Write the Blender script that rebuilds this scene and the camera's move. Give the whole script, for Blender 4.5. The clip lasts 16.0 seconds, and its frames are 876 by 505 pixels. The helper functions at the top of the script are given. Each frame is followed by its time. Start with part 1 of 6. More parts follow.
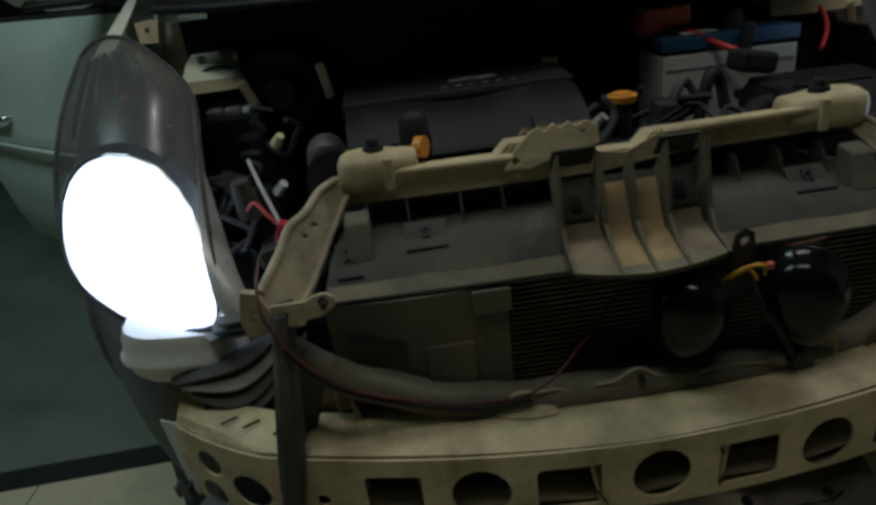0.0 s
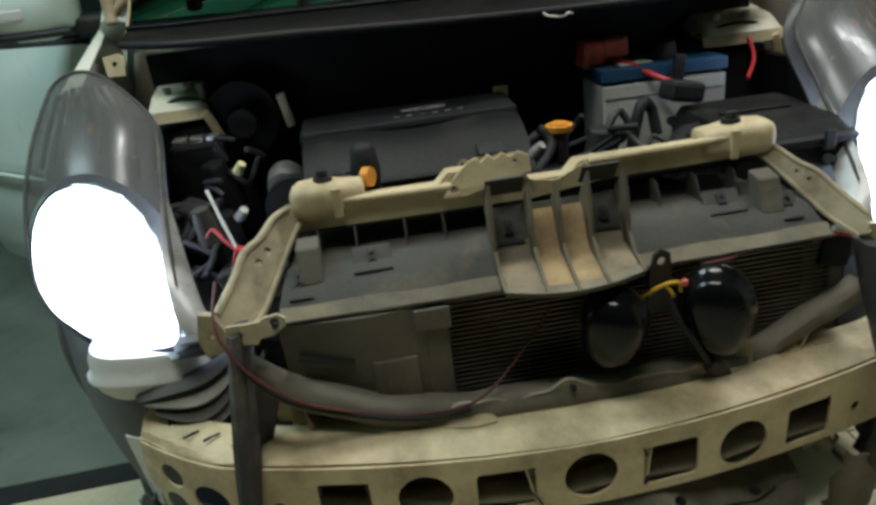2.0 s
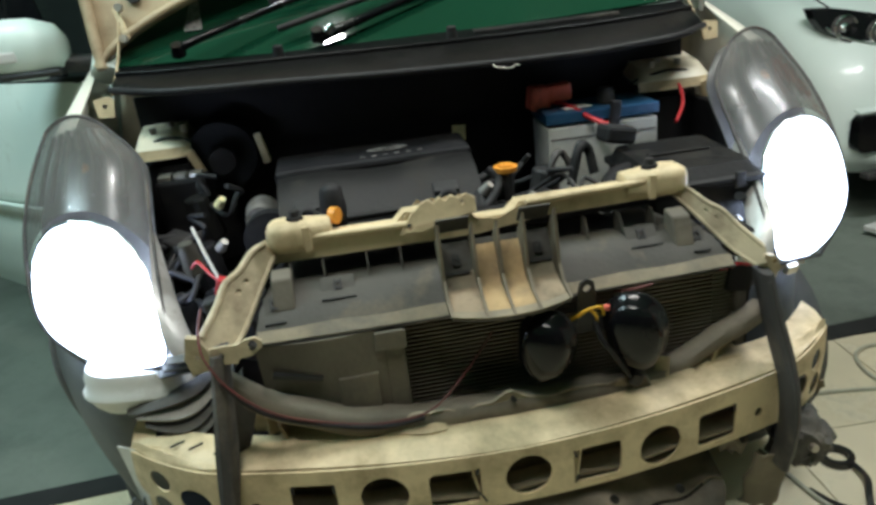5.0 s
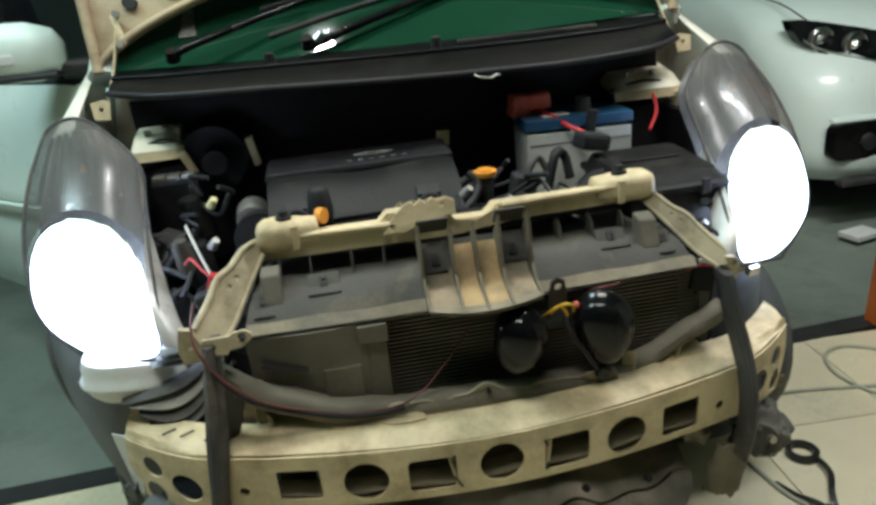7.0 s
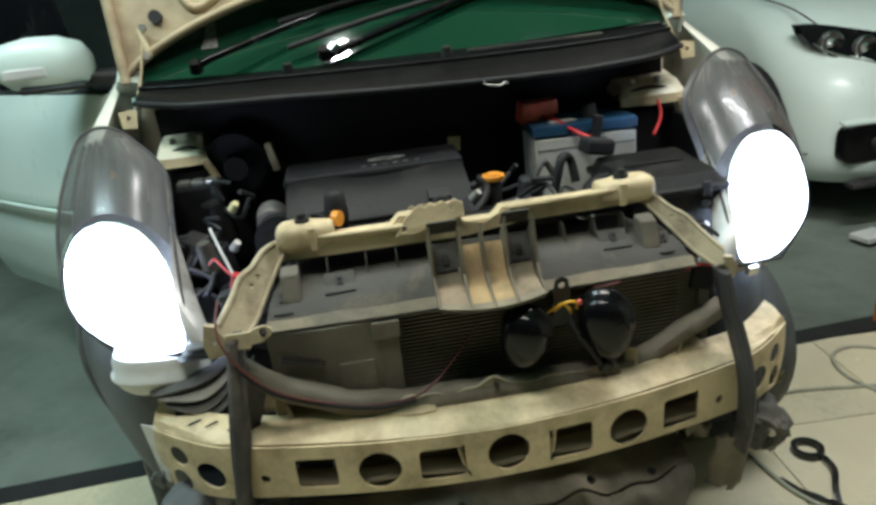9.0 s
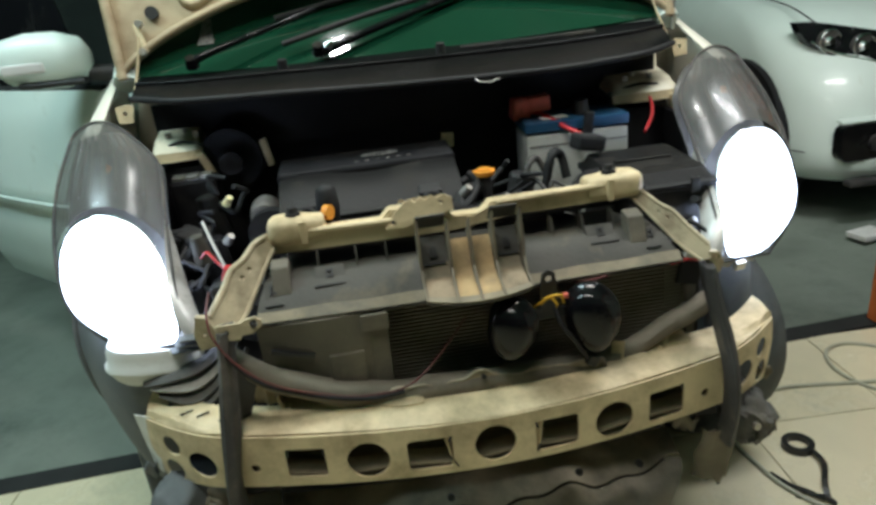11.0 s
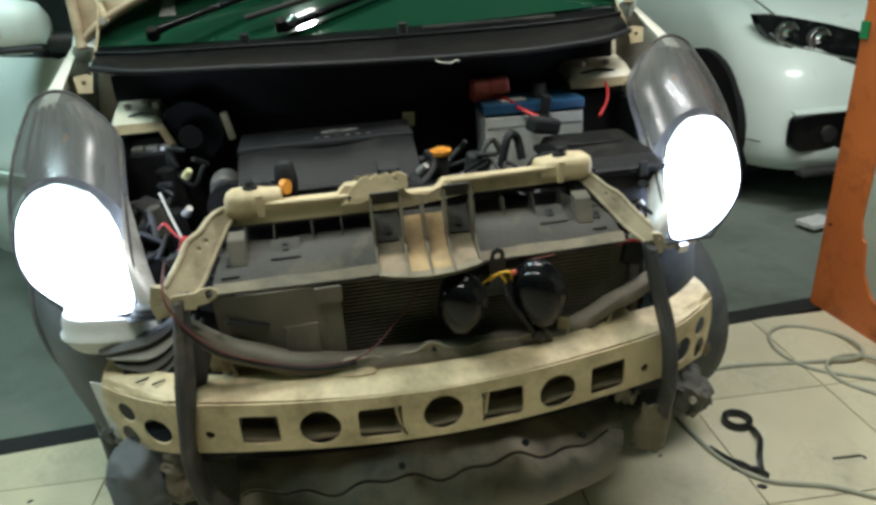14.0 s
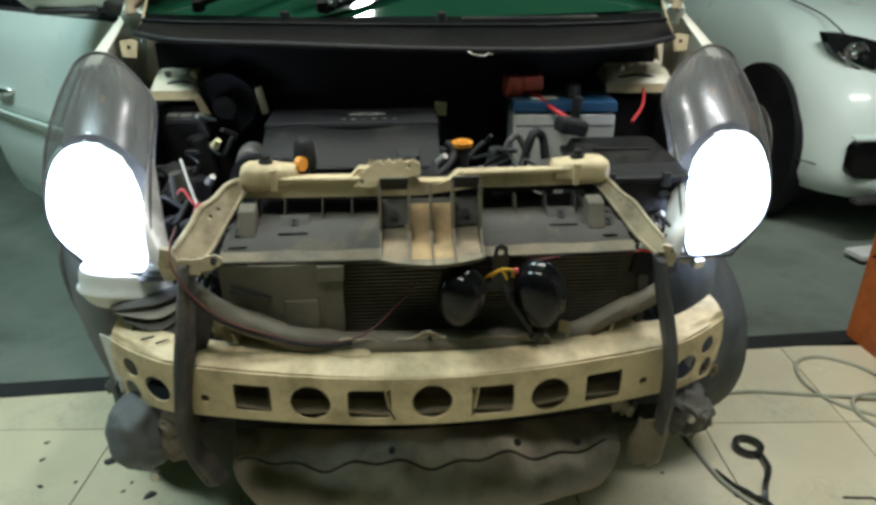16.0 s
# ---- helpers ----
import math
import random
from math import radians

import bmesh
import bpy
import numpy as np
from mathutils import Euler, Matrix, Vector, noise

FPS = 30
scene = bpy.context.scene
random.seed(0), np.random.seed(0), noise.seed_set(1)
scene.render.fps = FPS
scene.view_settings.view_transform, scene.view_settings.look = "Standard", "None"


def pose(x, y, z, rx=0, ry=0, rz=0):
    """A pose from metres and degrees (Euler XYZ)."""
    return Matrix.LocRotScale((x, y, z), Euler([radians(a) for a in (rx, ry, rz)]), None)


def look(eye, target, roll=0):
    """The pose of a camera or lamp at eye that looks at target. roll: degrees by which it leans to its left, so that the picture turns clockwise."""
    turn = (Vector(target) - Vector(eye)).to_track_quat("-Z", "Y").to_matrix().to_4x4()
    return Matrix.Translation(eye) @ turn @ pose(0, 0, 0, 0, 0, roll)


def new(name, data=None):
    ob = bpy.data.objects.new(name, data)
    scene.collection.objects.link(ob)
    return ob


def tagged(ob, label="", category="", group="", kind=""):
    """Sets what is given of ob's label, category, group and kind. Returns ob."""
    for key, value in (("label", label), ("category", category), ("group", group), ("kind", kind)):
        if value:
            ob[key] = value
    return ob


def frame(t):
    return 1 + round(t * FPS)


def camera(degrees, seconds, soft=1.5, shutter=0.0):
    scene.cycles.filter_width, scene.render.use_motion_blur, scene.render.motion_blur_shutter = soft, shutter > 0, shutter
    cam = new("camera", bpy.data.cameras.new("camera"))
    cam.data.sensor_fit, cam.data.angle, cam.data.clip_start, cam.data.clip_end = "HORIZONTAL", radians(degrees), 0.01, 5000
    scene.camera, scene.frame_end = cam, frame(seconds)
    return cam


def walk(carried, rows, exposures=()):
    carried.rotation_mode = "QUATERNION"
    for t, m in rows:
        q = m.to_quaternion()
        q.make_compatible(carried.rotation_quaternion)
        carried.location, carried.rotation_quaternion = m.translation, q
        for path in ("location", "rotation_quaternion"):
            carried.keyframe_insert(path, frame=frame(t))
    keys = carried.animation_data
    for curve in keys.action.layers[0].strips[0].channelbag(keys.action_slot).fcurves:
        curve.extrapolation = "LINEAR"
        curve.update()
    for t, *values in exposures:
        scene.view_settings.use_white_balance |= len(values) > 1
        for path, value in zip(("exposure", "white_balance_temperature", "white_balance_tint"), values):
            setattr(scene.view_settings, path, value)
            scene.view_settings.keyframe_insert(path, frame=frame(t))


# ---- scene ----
cam = camera(65.0, 16.0, soft=3.2)
PATH = [
    (0, (-0.246, -0.65, 1.076), (-0.167, 1.181, 0.275), -7.2),
    (0.5, (-0.233, -0.666, 1.08), (-0.159, 1.171, 0.293), -7.6),
    (1, (-0.218, -0.683, 1.084), (-0.131, 1.153, 0.296), -7.1),
    (1.5, (-0.209, -0.695, 1.094), (-0.095, 1.14, 0.308), -7.2),
    (2, (-0.202, -0.713, 1.107), (-0.063, 1.128, 0.336), -7.2),
    (2.5, (-0.196, -0.734, 1.124), (-0.072, 1.108, 0.355), -7.6),
    (3, (-0.195, -0.754, 1.135), (-0.052, 1.091, 0.376), -6.8),
    (3.5, (-0.19, -0.772, 1.148), (-0.023, 1.074, 0.398), -6.3),
    (4, (-0.185, -0.792, 1.16), (0.003, 1.055, 0.416), -6.5),
    (6.5, (-0.172, -0.879, 1.187), (0.06, 0.966, 0.448), -6.1),
    (7, (-0.171, -0.892, 1.191), (0.067, 0.953, 0.456), -5.8),
    (7.5, (-0.174, -0.907, 1.197), (0.05, 0.943, 0.472), -6.0),
    (8, (-0.174, -0.923, 1.204), (0.019, 0.934, 0.488), -6.3),
    (8.5, (-0.171, -0.935, 1.207), (0.023, 0.923, 0.494), -6.4),
    (9, (-0.169, -0.949, 1.206), (0.026, 0.907, 0.486), -6.4),
    (11.5, (-0.143, -0.984, 1.202), (0.035, 0.871, 0.475), -6.1),
    (12, (-0.141, -1.002, 1.21), (0.032, 0.85, 0.474), -5.7),
    (12.5, (-0.141, -1.003, 1.206), (0.04, 0.846, 0.465), -5.7),
    (13, (-0.138, -1.008, 1.21), (0.049, 0.833, 0.451), -5.3),
    (13.5, (-0.135, -1.014, 1.21), (0.082, 0.818, 0.437), -4.8),
    (14, (-0.126, -1.009, 1.207), (0.139, 0.811, 0.423), -4.1),
    (14.5, (-0.104, -1.005, 1.206), (0.203, 0.809, 0.421), -3.8),
    (15, (-0.084, -1.01, 1.201), (0.199, 0.811, 0.424), -3.5),
    (15.5, (-0.067, -1.016, 1.2), (0.128, 0.812, 0.411), -2.8),
    (16, (-0.05, -1.022, 1.202), (0.071, 0.807, 0.403), -0.2),
]
walk(cam, [(t, look(eye, target, roll)) for t, eye, target, roll in PATH],
     [(t, stops + 0.09, 5520, 15) for t, stops in ((0, -2.05), (0.5, -1.72), (1, -1.36), (1.5, -0.98), (2, -0.52), (2.5, -0.18), (3, 0.0), (3.5, 0.05), (16, 0.06))])

# ---- world and lights ----
world = bpy.data.worlds.new("garage_night")
scene.world = world
world.use_nodes = True
world.node_tree.nodes["Background"].inputs[0].default_value = (0.45, 0.62, 0.52, 1)
world.node_tree.nodes["Background"].inputs[1].default_value = 0.045


def tube_lamp(name, at, aim, size_x, size_y, watts, colour):
    data = bpy.data.lights.new(name, "AREA")
    data.shape, data.size, data.size_y, data.energy, data.color = "RECTANGLE", size_x, size_y, watts, colour
    ob = new(name, data)
    ob.matrix_world = look(at, aim)
    return ob


tube_lamp("ceiling_tube_light", (-0.45, -0.55, 2.95), (-0.2, -0.2, 0.3), 1.2, 0.2, 27, (1.0, 0.91, 0.69))
tube_lamp("ceiling_bulb", (-0.21, 0.70, 2.98), (-0.15, 0.2, 0.5), 0.10, 0.10, 15, (1.0, 0.92, 0.72))
tube_lamp("ceiling_tube_light_far", (1.42, 0.45, 2.9), (1.55, 1.1, 0.0), 1.2, 0.25, 47, (1.0, 0.95, 0.77))
tube_lamp("ceiling_tube_light_side", (-1.9, 0.4, 2.9), (-1.5, 1.4, 0.0), 1.2, 0.25, 42, (0.80, 1.0, 0.85))


# ---- materials ----
def material(name, colour, rough=0.5, metal=0.0, vary=0.25, scale=12.0, dirt=None, dirt_amount=0.0, dirt_scale=5.0,
             bump=0.0, bump_scale=60.0, coat=0.0, spec=0.5):
    m = bpy.data.materials.new(name)
    m.use_nodes = True
    nt = m.node_tree
    n, l = nt.nodes, nt.links
    b = n["Principled BSDF"]
    b.inputs["Roughness"].default_value, b.inputs["Metallic"].default_value = rough, metal
    b.inputs["Coat Weight"].default_value = coat
    b.inputs["Specular IOR Level"].default_value = spec
    tc = n.new("ShaderNodeTexCoord")
    t1 = n.new("ShaderNodeTexNoise")
    t1.inputs["Scale"].default_value, t1.inputs["Detail"].default_value = scale, 8
    l.new(tc.outputs["Object"], t1.inputs["Vector"])
    ramp = n.new("ShaderNodeMapRange")
    ramp.inputs[1].default_value, ramp.inputs[2].default_value = 0.3, 0.7
    ramp.inputs[3].default_value, ramp.inputs[4].default_value = 1 - vary, 1 + vary
    l.new(t1.outputs["Fac"], ramp.inputs[0])
    mul = n.new("ShaderNodeMix")
    mul.data_type, mul.blend_type = "RGBA", "MULTIPLY"
    mul.inputs["Factor"].default_value = 1
    mul.inputs["A"].default_value = (*colour, 1)
    l.new(ramp.outputs[0], mul.inputs["B"])
    out = mul.outputs["Result"]
    if dirt:
        t2 = n.new("ShaderNodeTexNoise")
        t2.inputs["Scale"].default_value, t2.inputs["Detail"].default_value, t2.inputs["Roughness"].default_value = dirt_scale, 10, 0.7
        l.new(tc.outputs["Object"], t2.inputs["Vector"])
        r2 = n.new("ShaderNodeMapRange")
        r2.inputs[1].default_value, r2.inputs[2].default_value = 0.62 - 0.35 * dirt_amount, 0.72
        l.new(t2.outputs["Fac"], r2.inputs[0])
        mx = n.new("ShaderNodeMix")
        mx.data_type = "RGBA"
        l.new(r2.outputs[0], mx.inputs["Factor"])
        l.new(out, mx.inputs["A"])
        mx.inputs["B"].default_value = (*dirt, 1)
        out = mx.outputs["Result"]
        rr = n.new("ShaderNodeMapRange")
        rr.inputs[3].default_value, rr.inputs[4].default_value = rough, min(1, rough + 0.35)
        l.new(r2.outputs[0], rr.inputs[0])
        l.new(rr.outputs[0], b.inputs["Roughness"])
    l.new(out, b.inputs["Base Color"])
    if bump:
        t3 = n.new("ShaderNodeTexNoise")
        t3.inputs["Scale"].default_value, t3.inputs["Detail"].default_value = bump_scale, 6
        l.new(tc.outputs["Object"], t3.inputs["Vector"])
        bp = n.new("ShaderNodeBump")
        bp.inputs["Strength"].default_value, bp.inputs["Distance"].default_value = bump, 0.004
        l.new(t3.outputs["Fac"], bp.inputs["Height"])
        l.new(bp.outputs["Normal"], b.inputs["Normal"])
    return m


def glow(name, colour, strength):
    m = bpy.data.materials.new(name)
    m.use_nodes = True
    b = m.node_tree.nodes["Principled BSDF"]
    b.inputs["Base Color"].default_value = (*colour, 1)
    b.inputs["Emission Color"].default_value = (*colour, 1)
    b.inputs["Emission Strength"].default_value = strength
    return m


def clear(name, colour, rough, alpha, coat=0.6):
    m = bpy.data.materials.new(name)
    m.use_nodes = True
    nt = m.node_tree
    b = nt.nodes["Principled BSDF"]
    b.inputs["Base Color"].default_value = (*colour, 1)
    b.inputs["Roughness"].default_value = rough
    b.inputs["Alpha"].default_value = alpha
    b.inputs["Coat Weight"].default_value = coat
    return m


DUST = (0.25, 0.215, 0.15)
CREAM = material("cream_primer_paint", (0.68, 0.56, 0.34), 0.5, 0, 0.14, 7, (0.29, 0.225, 0.125), 0.55, 9, 0.3, 45)
# Much darker and browner than the beam's cream front.
DARK_CREAM = material("dark_mottled_cream_paint", (0.24, 0.20, 0.13), 0.8, 0, 0.25, 9, (0.11, 0.09, 0.06), 0.5, 8, 0.4, 45)
ARM_PAINT = material("grimy_cream_arm_paint", (0.56, 0.48, 0.32), 0.6, 0, 0.2, 11, (0.22, 0.175, 0.115), 0.55, 13, 0.4, 50)
BAR_DUST = material("thick_grey_dust", (0.215, 0.19, 0.145), 0.85, 0, 0.22, 13, (0.14, 0.125, 0.095), 0.45, 10, 0.4, 90)
CREAM_CLEAN = material("cream_body_paint", (0.74, 0.68, 0.52), 0.35, 0, 0.08, 6, (0.40, 0.32, 0.20), 0.25, 5, 0.1, 40, 0.3)
# Cream paint darkened to carry the hood underside's shade, with mottling.
HOOD_UNDER = material("shaded_cream_underside_paint", (0.40, 0.32, 0.19), 0.5, 0, 0.16, 6, (0.22, 0.16, 0.09), 0.45, 7, 0.15, 40)
FENDER_WHITE = material("cream_white_car_paint", (0.82, 0.79, 0.67), 0.3, 0, 0.05, 4, (0.5, 0.46, 0.36), 0.12, 4, 0, 40, 0.6)
WHITE_PAINT = material("white_car_paint", (0.68, 0.77, 0.71), 0.4, 0, 0.05, 3, (0.5, 0.52, 0.44), 0.1, 3, 0, 40, 0.25)
GREY_PLASTIC = material("dusty_grey_plastic", (0.059, 0.055, 0.045), 0.7, 0, 0.28, 8, (0.165, 0.14, 0.095), 0.30, 6, 0.3, 120)
SHIELD_DUST = material("grey_brown_shield_dust", (0.125, 0.112, 0.086), 0.75, 0, 0.25, 9, (0.20, 0.175, 0.125), 0.35, 7, 0.3, 110)
# Brown dust; on the beam's back plate this colour stands for shade.
BROWN_DUST = material("brown_dusty_plastic", (0.14, 0.118, 0.08), 0.75, 0, 0.3, 7, (0.25, 0.22, 0.155), 0.45, 5, 0.5, 70)
PALE_DUST = material("pale_dust_on_plastic", (0.24, 0.205, 0.14), 0.85, 0, 0.22, 16, (0.12, 0.115, 0.10), 0.45, 9, 0.3, 120)
FLOOR_DUST = material("grey_tan_dust", (0.27, 0.21, 0.135), 0.85, 0, 0.25, 16, (0.10, 0.085, 0.06), 0.5, 22, 0.3, 120)
LIP_DUST = material("pale_scuffed_dust", (0.40, 0.35, 0.255), 0.85, 0, 0.2, 16, (0.20, 0.175, 0.13), 0.45, 20, 0.3, 120)
TRAY_DUST = material("brown_tray_dust", (0.27, 0.225, 0.15), 0.85, 0, 0.25, 9, (0.11, 0.095, 0.07), 0.5, 8, 0.5, 60)
TAN_DUST = material("dust_covered_plastic", (0.41, 0.29, 0.14), 0.85, 0, 0.2, 14, (0.20, 0.15, 0.09), 0.4, 12, 0.3, 120)
DARK_PLASTIC = material("dark_plastic", (0.016, 0.016, 0.017), 0.5, 0, 0.3, 12, (0.055, 0.048, 0.04), 0.25, 8, 0.3, 90)
POST_PLASTIC = material("dusty_dark_plastic", (0.040, 0.038, 0.037), 0.6, 0, 0.25, 10, (0.17, 0.15, 0.12), 0.35, 9, 0.3, 90)
COWL = material("black_cowl_plastic", (0.0035, 0.0037, 0.004), 0.42, 0, 0.3, 7, (0.008, 0.008, 0.0075), 0.25, 6, 0.2, 80, 0, 0.12)
BLACK_GLOSS = material("black_gloss_plastic", (0.005, 0.005, 0.006), 0.13, 0, 0.2, 5, (0.014, 0.014, 0.013), 0.3, 9, 0, 10, 0.1, 0.22)
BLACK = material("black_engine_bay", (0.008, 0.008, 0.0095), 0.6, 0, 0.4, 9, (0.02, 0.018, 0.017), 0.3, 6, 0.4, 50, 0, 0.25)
RUBBER = material("black_rubber", (0.013, 0.013, 0.014), 0.6, 0, 0.2, 20, (0.045, 0.042, 0.038), 0.3, 9, 0.2, 80, 0, 0.35)
TYRE = material("dusty_tyre_rubber", (0.045, 0.05, 0.052), 0.7, 0, 0.2, 14, (0.13, 0.135, 0.13), 0.45, 5, 0.3, 60)
LINER = material("wheel_liner_plastic", (0.12, 0.13, 0.135), 0.7, 0, 0.2, 8, (0.20, 0.20, 0.19), 0.4, 4, 0.4, 60)
LINER_DARK = material("crumpled_liner_rubber", (0.07, 0.068, 0.062), 0.7, 0, 0.3, 14, (0.18, 0.16, 0.125), 0.4, 9, 0.5, 50)
FOLD = material("pale_folded_plastic", (0.30, 0.29, 0.26), 0.55, 0, 0.2, 14, (0.15, 0.14, 0.12), 0.4, 8, 0.3, 70)
ENGINE_GREY = material("engine_cover_plastic", (0.0065, 0.0064, 0.0062), 0.5, 0, 0.3, 9, (0.030, 0.026, 0.020), 0.26, 7, 0.3, 100, 0, 0.3)
ALU = material("cast_aluminium", (0.45, 0.43, 0.40), 0.45, 0.8, 0.25, 20, (0.20, 0.17, 0.12), 0.4, 9, 0.4, 60)
STEEL = material("zinc_steel", (0.55, 0.53, 0.48), 0.35, 0.9, 0.2, 20, (0.25, 0.20, 0.13), 0.3, 12)
FIN = material("condenser_fin_metal", (0.23, 0.205, 0.16), 0.5, 0.3, 0.3, 14, (0.16, 0.13, 0.09), 0.4, 8)
RED = material("red_plastic", (0.45, 0.02, 0.025), 0.4, 0, 0.15, 20)
RED_COVER = material("red_terminal_rubber", (0.78, 0.17, 0.12), 0.5, 0, 0.2, 20, (0.2, 0.05, 0.03), 0.3, 14)
WIRE_RED = material("red_brown_wire", (0.10, 0.022, 0.018), 0.5, 0, 0.2, 30)
YELLOW = material("yellow_wire", (0.70, 0.42, 0.02), 0.45, 0, 0.15, 20)
ORANGE_CAP = material("orange_cap_plastic", (0.75, 0.32, 0.03), 0.4, 0, 0.15, 20)
BATT_WHITE = material("white_battery_case", (0.66, 0.67, 0.64), 0.45, 0, 0.08, 12, (0.35, 0.33, 0.28), 0.3, 8)
BATT_BLUE = material("blue_battery_lid", (0.022, 0.085, 0.19), 0.4, 0, 0.15, 12, (0.12, 0.17, 0.22), 0.25, 8)
LABEL_WHITE = material("white_label", (0.7, 0.7, 0.68), 0.5, 0, 0.1, 30)
LABEL_YELLOW = material("pale_yellow_tag", (0.72, 0.66, 0.36), 0.5, 0, 0.15, 30)
GREY_INK = material("grey_ink", (0.22, 0.21, 0.20), 0.6, 0, 0.4, 60, (0.03, 0.03, 0.03), 0.6, 70)
INK_DARK = material("dark_ink", (0.02, 0.02, 0.02), 0.6, 0, 0.1, 30)
TAPE = material("black_tape", (0.012, 0.012, 0.012), 0.3, 0, 0.2, 30)
HOSE = material("grey_air_hose", (0.36, 0.36, 0.27), 0.5, 0, 0.15, 20)
TILE = material("cream_floor_tile", (0.66, 0.60, 0.42), 0.2, 0, 0.06, 5, (0.40, 0.38, 0.27), 0.28, 3.0, 0.04, 30, 0.2)
GROUT = material("dark_tile_joint", (0.10, 0.09, 0.07), 0.9, 0, 0.3, 30)
CONCRETE = material("dark_concrete", (0.19, 0.22, 0.185), 0.7, 0, 0.3, 3, (0.08, 0.095, 0.08), 0.4, 1.5, 0.3, 30)
GAP = material("black_threshold_rubber", (0.014, 0.015, 0.015), 0.7, 0, 0.3, 12)
WALL = material("green_plaster", (0.075, 0.095, 0.092), 0.85, 0, 0.15, 2, (0.12, 0.16, 0.13), 0.3, 1.0, 0.2, 30)
# Unseen ceiling, its green made strong for the windscreen to reflect.
CEIL = material("pale_green_ceiling", (0.26, 0.60, 0.40), 0.85, 0, 0.1, 2)
ORANGE = material("orange_paint", (0.52, 0.14, 0.025), 0.45, 0, 0.12, 6, (0.28, 0.08, 0.02), 0.3, 8, 0.1, 40)
PANEL_GREY = material("grey_green_board", (0.36, 0.40, 0.33), 0.6, 0, 0.12, 5, (0.24, 0.26, 0.2), 0.35, 4, 0.1, 40)
GREEN_TAPE = material("green_tape", (0.02, 0.22, 0.07), 0.5, 0, 0.15, 30)
# Dark glass; the green reflected from the ceiling is put into its colour.
SCREEN = material("reflection_green_windscreen_glass", (0.006, 0.036, 0.018), 0.05, 0, 0.1, 3, None, 0, 5, 0, 10, 1.0)
CHROME = material("chrome", (0.8, 0.8, 0.8), 0.12, 1.0, 0.05, 10)
LIT = glow("lit_headlamp_lens", (0.82, 0.90, 1.0), 9.5)
SMOKED = clear("smoked_lamp_lens", (0.13, 0.127, 0.12), 0.26, 0.50, 0.15)
REFLECT = material("lamp_reflector", (0.12, 0.118, 0.11), 0.5, 0.4, 0.2, 30)
BEZEL = material("silver_bezel_plastic", (0.52, 0.51, 0.49), 0.35, 0.25, 0.15, 20, (0.30, 0.28, 0.24), 0.3, 14, 0.2, 60)
FLUTE = material("lamp_flute_plastic", (0.22, 0.21, 0.19), 0.6, 0.0, 0.3, 40)
STRIP_LENS = clear("frosted_indicator_lens", (0.72, 0.70, 0.68), 0.2, 0.85)


# ---- mesh helpers ----
def part(name, bm, mat, parent=None, label="", smooth=False, bevel=0.0, at=None):
    bmesh.ops.recalc_face_normals(bm, faces=bm.faces[:])
    me = bpy.data.meshes.new(name)
    bm.to_mesh(me)
    bm.free()
    me.materials.append(mat)
    if smooth:
        me.polygons.foreach_set("use_smooth", [True] * len(me.polygons))
    ob = new(name, me)
    if parent:
        ob.parent = parent
        ob.matrix_parent_inverse = parent.matrix_world.inverted()
    if at is not None:
        ob.matrix_world = at
    if bevel:
        b = ob.modifiers.new("bevel", "BEVEL")
        b.width, b.segments, b.limit_method, b.angle_limit = bevel, 2, "ANGLE", radians(40)
    if smooth:
        ob.modifiers.new("smooth_by_angle", "EDGE_SPLIT").split_angle = radians(50)
    if label:
        ob["label"] = label
    return ob


def thing(name, label, category, at=(0, 0, 0), group=""):
    ob = new(name)
    ob.location = at
    ob.empty_display_size = 0.05
    bpy.context.view_layer.update()
    return tagged(ob, label, category, group)


def box(bm, c, s, rot=(0, 0, 0)):
    m = pose(*c, *rot) @ Matrix.Diagonal((*s, 1))
    bmesh.ops.create_cube(bm, size=1, matrix=m)
    return bm


def cyl(bm, a, b, r, r2=None, n=16):
    a, b = Vector(a), Vector(b)
    d = b - a
    m = Matrix.Translation((a + b) / 2) @ d.to_track_quat("Z", "Y").to_matrix().to_4x4()
    bmesh.ops.create_cone(bm, cap_ends=True, segments=n, radius1=r, radius2=r if r2 is None else r2, depth=d.length, matrix=m)
    return bm


def spline(pts, per=6):
    pts = [Vector(p) for p in pts]
    if len(pts) < 3:
        return pts
    out = []
    for i in range(len(pts) - 1):
        p0, p1, p2, p3 = pts[max(i - 1, 0)], pts[i], pts[i + 1], pts[min(i + 2, len(pts) - 1)]
        for k in range(per):
            t = k / per
            out.append(0.5 * ((2 * p1) + (p2 - p0) * t + (2 * p0 - 5 * p1 + 4 * p2 - p3) * t * t + (3 * p1 - p0 - 3 * p2 + p3) * t ** 3))
    return out + [pts[-1]]


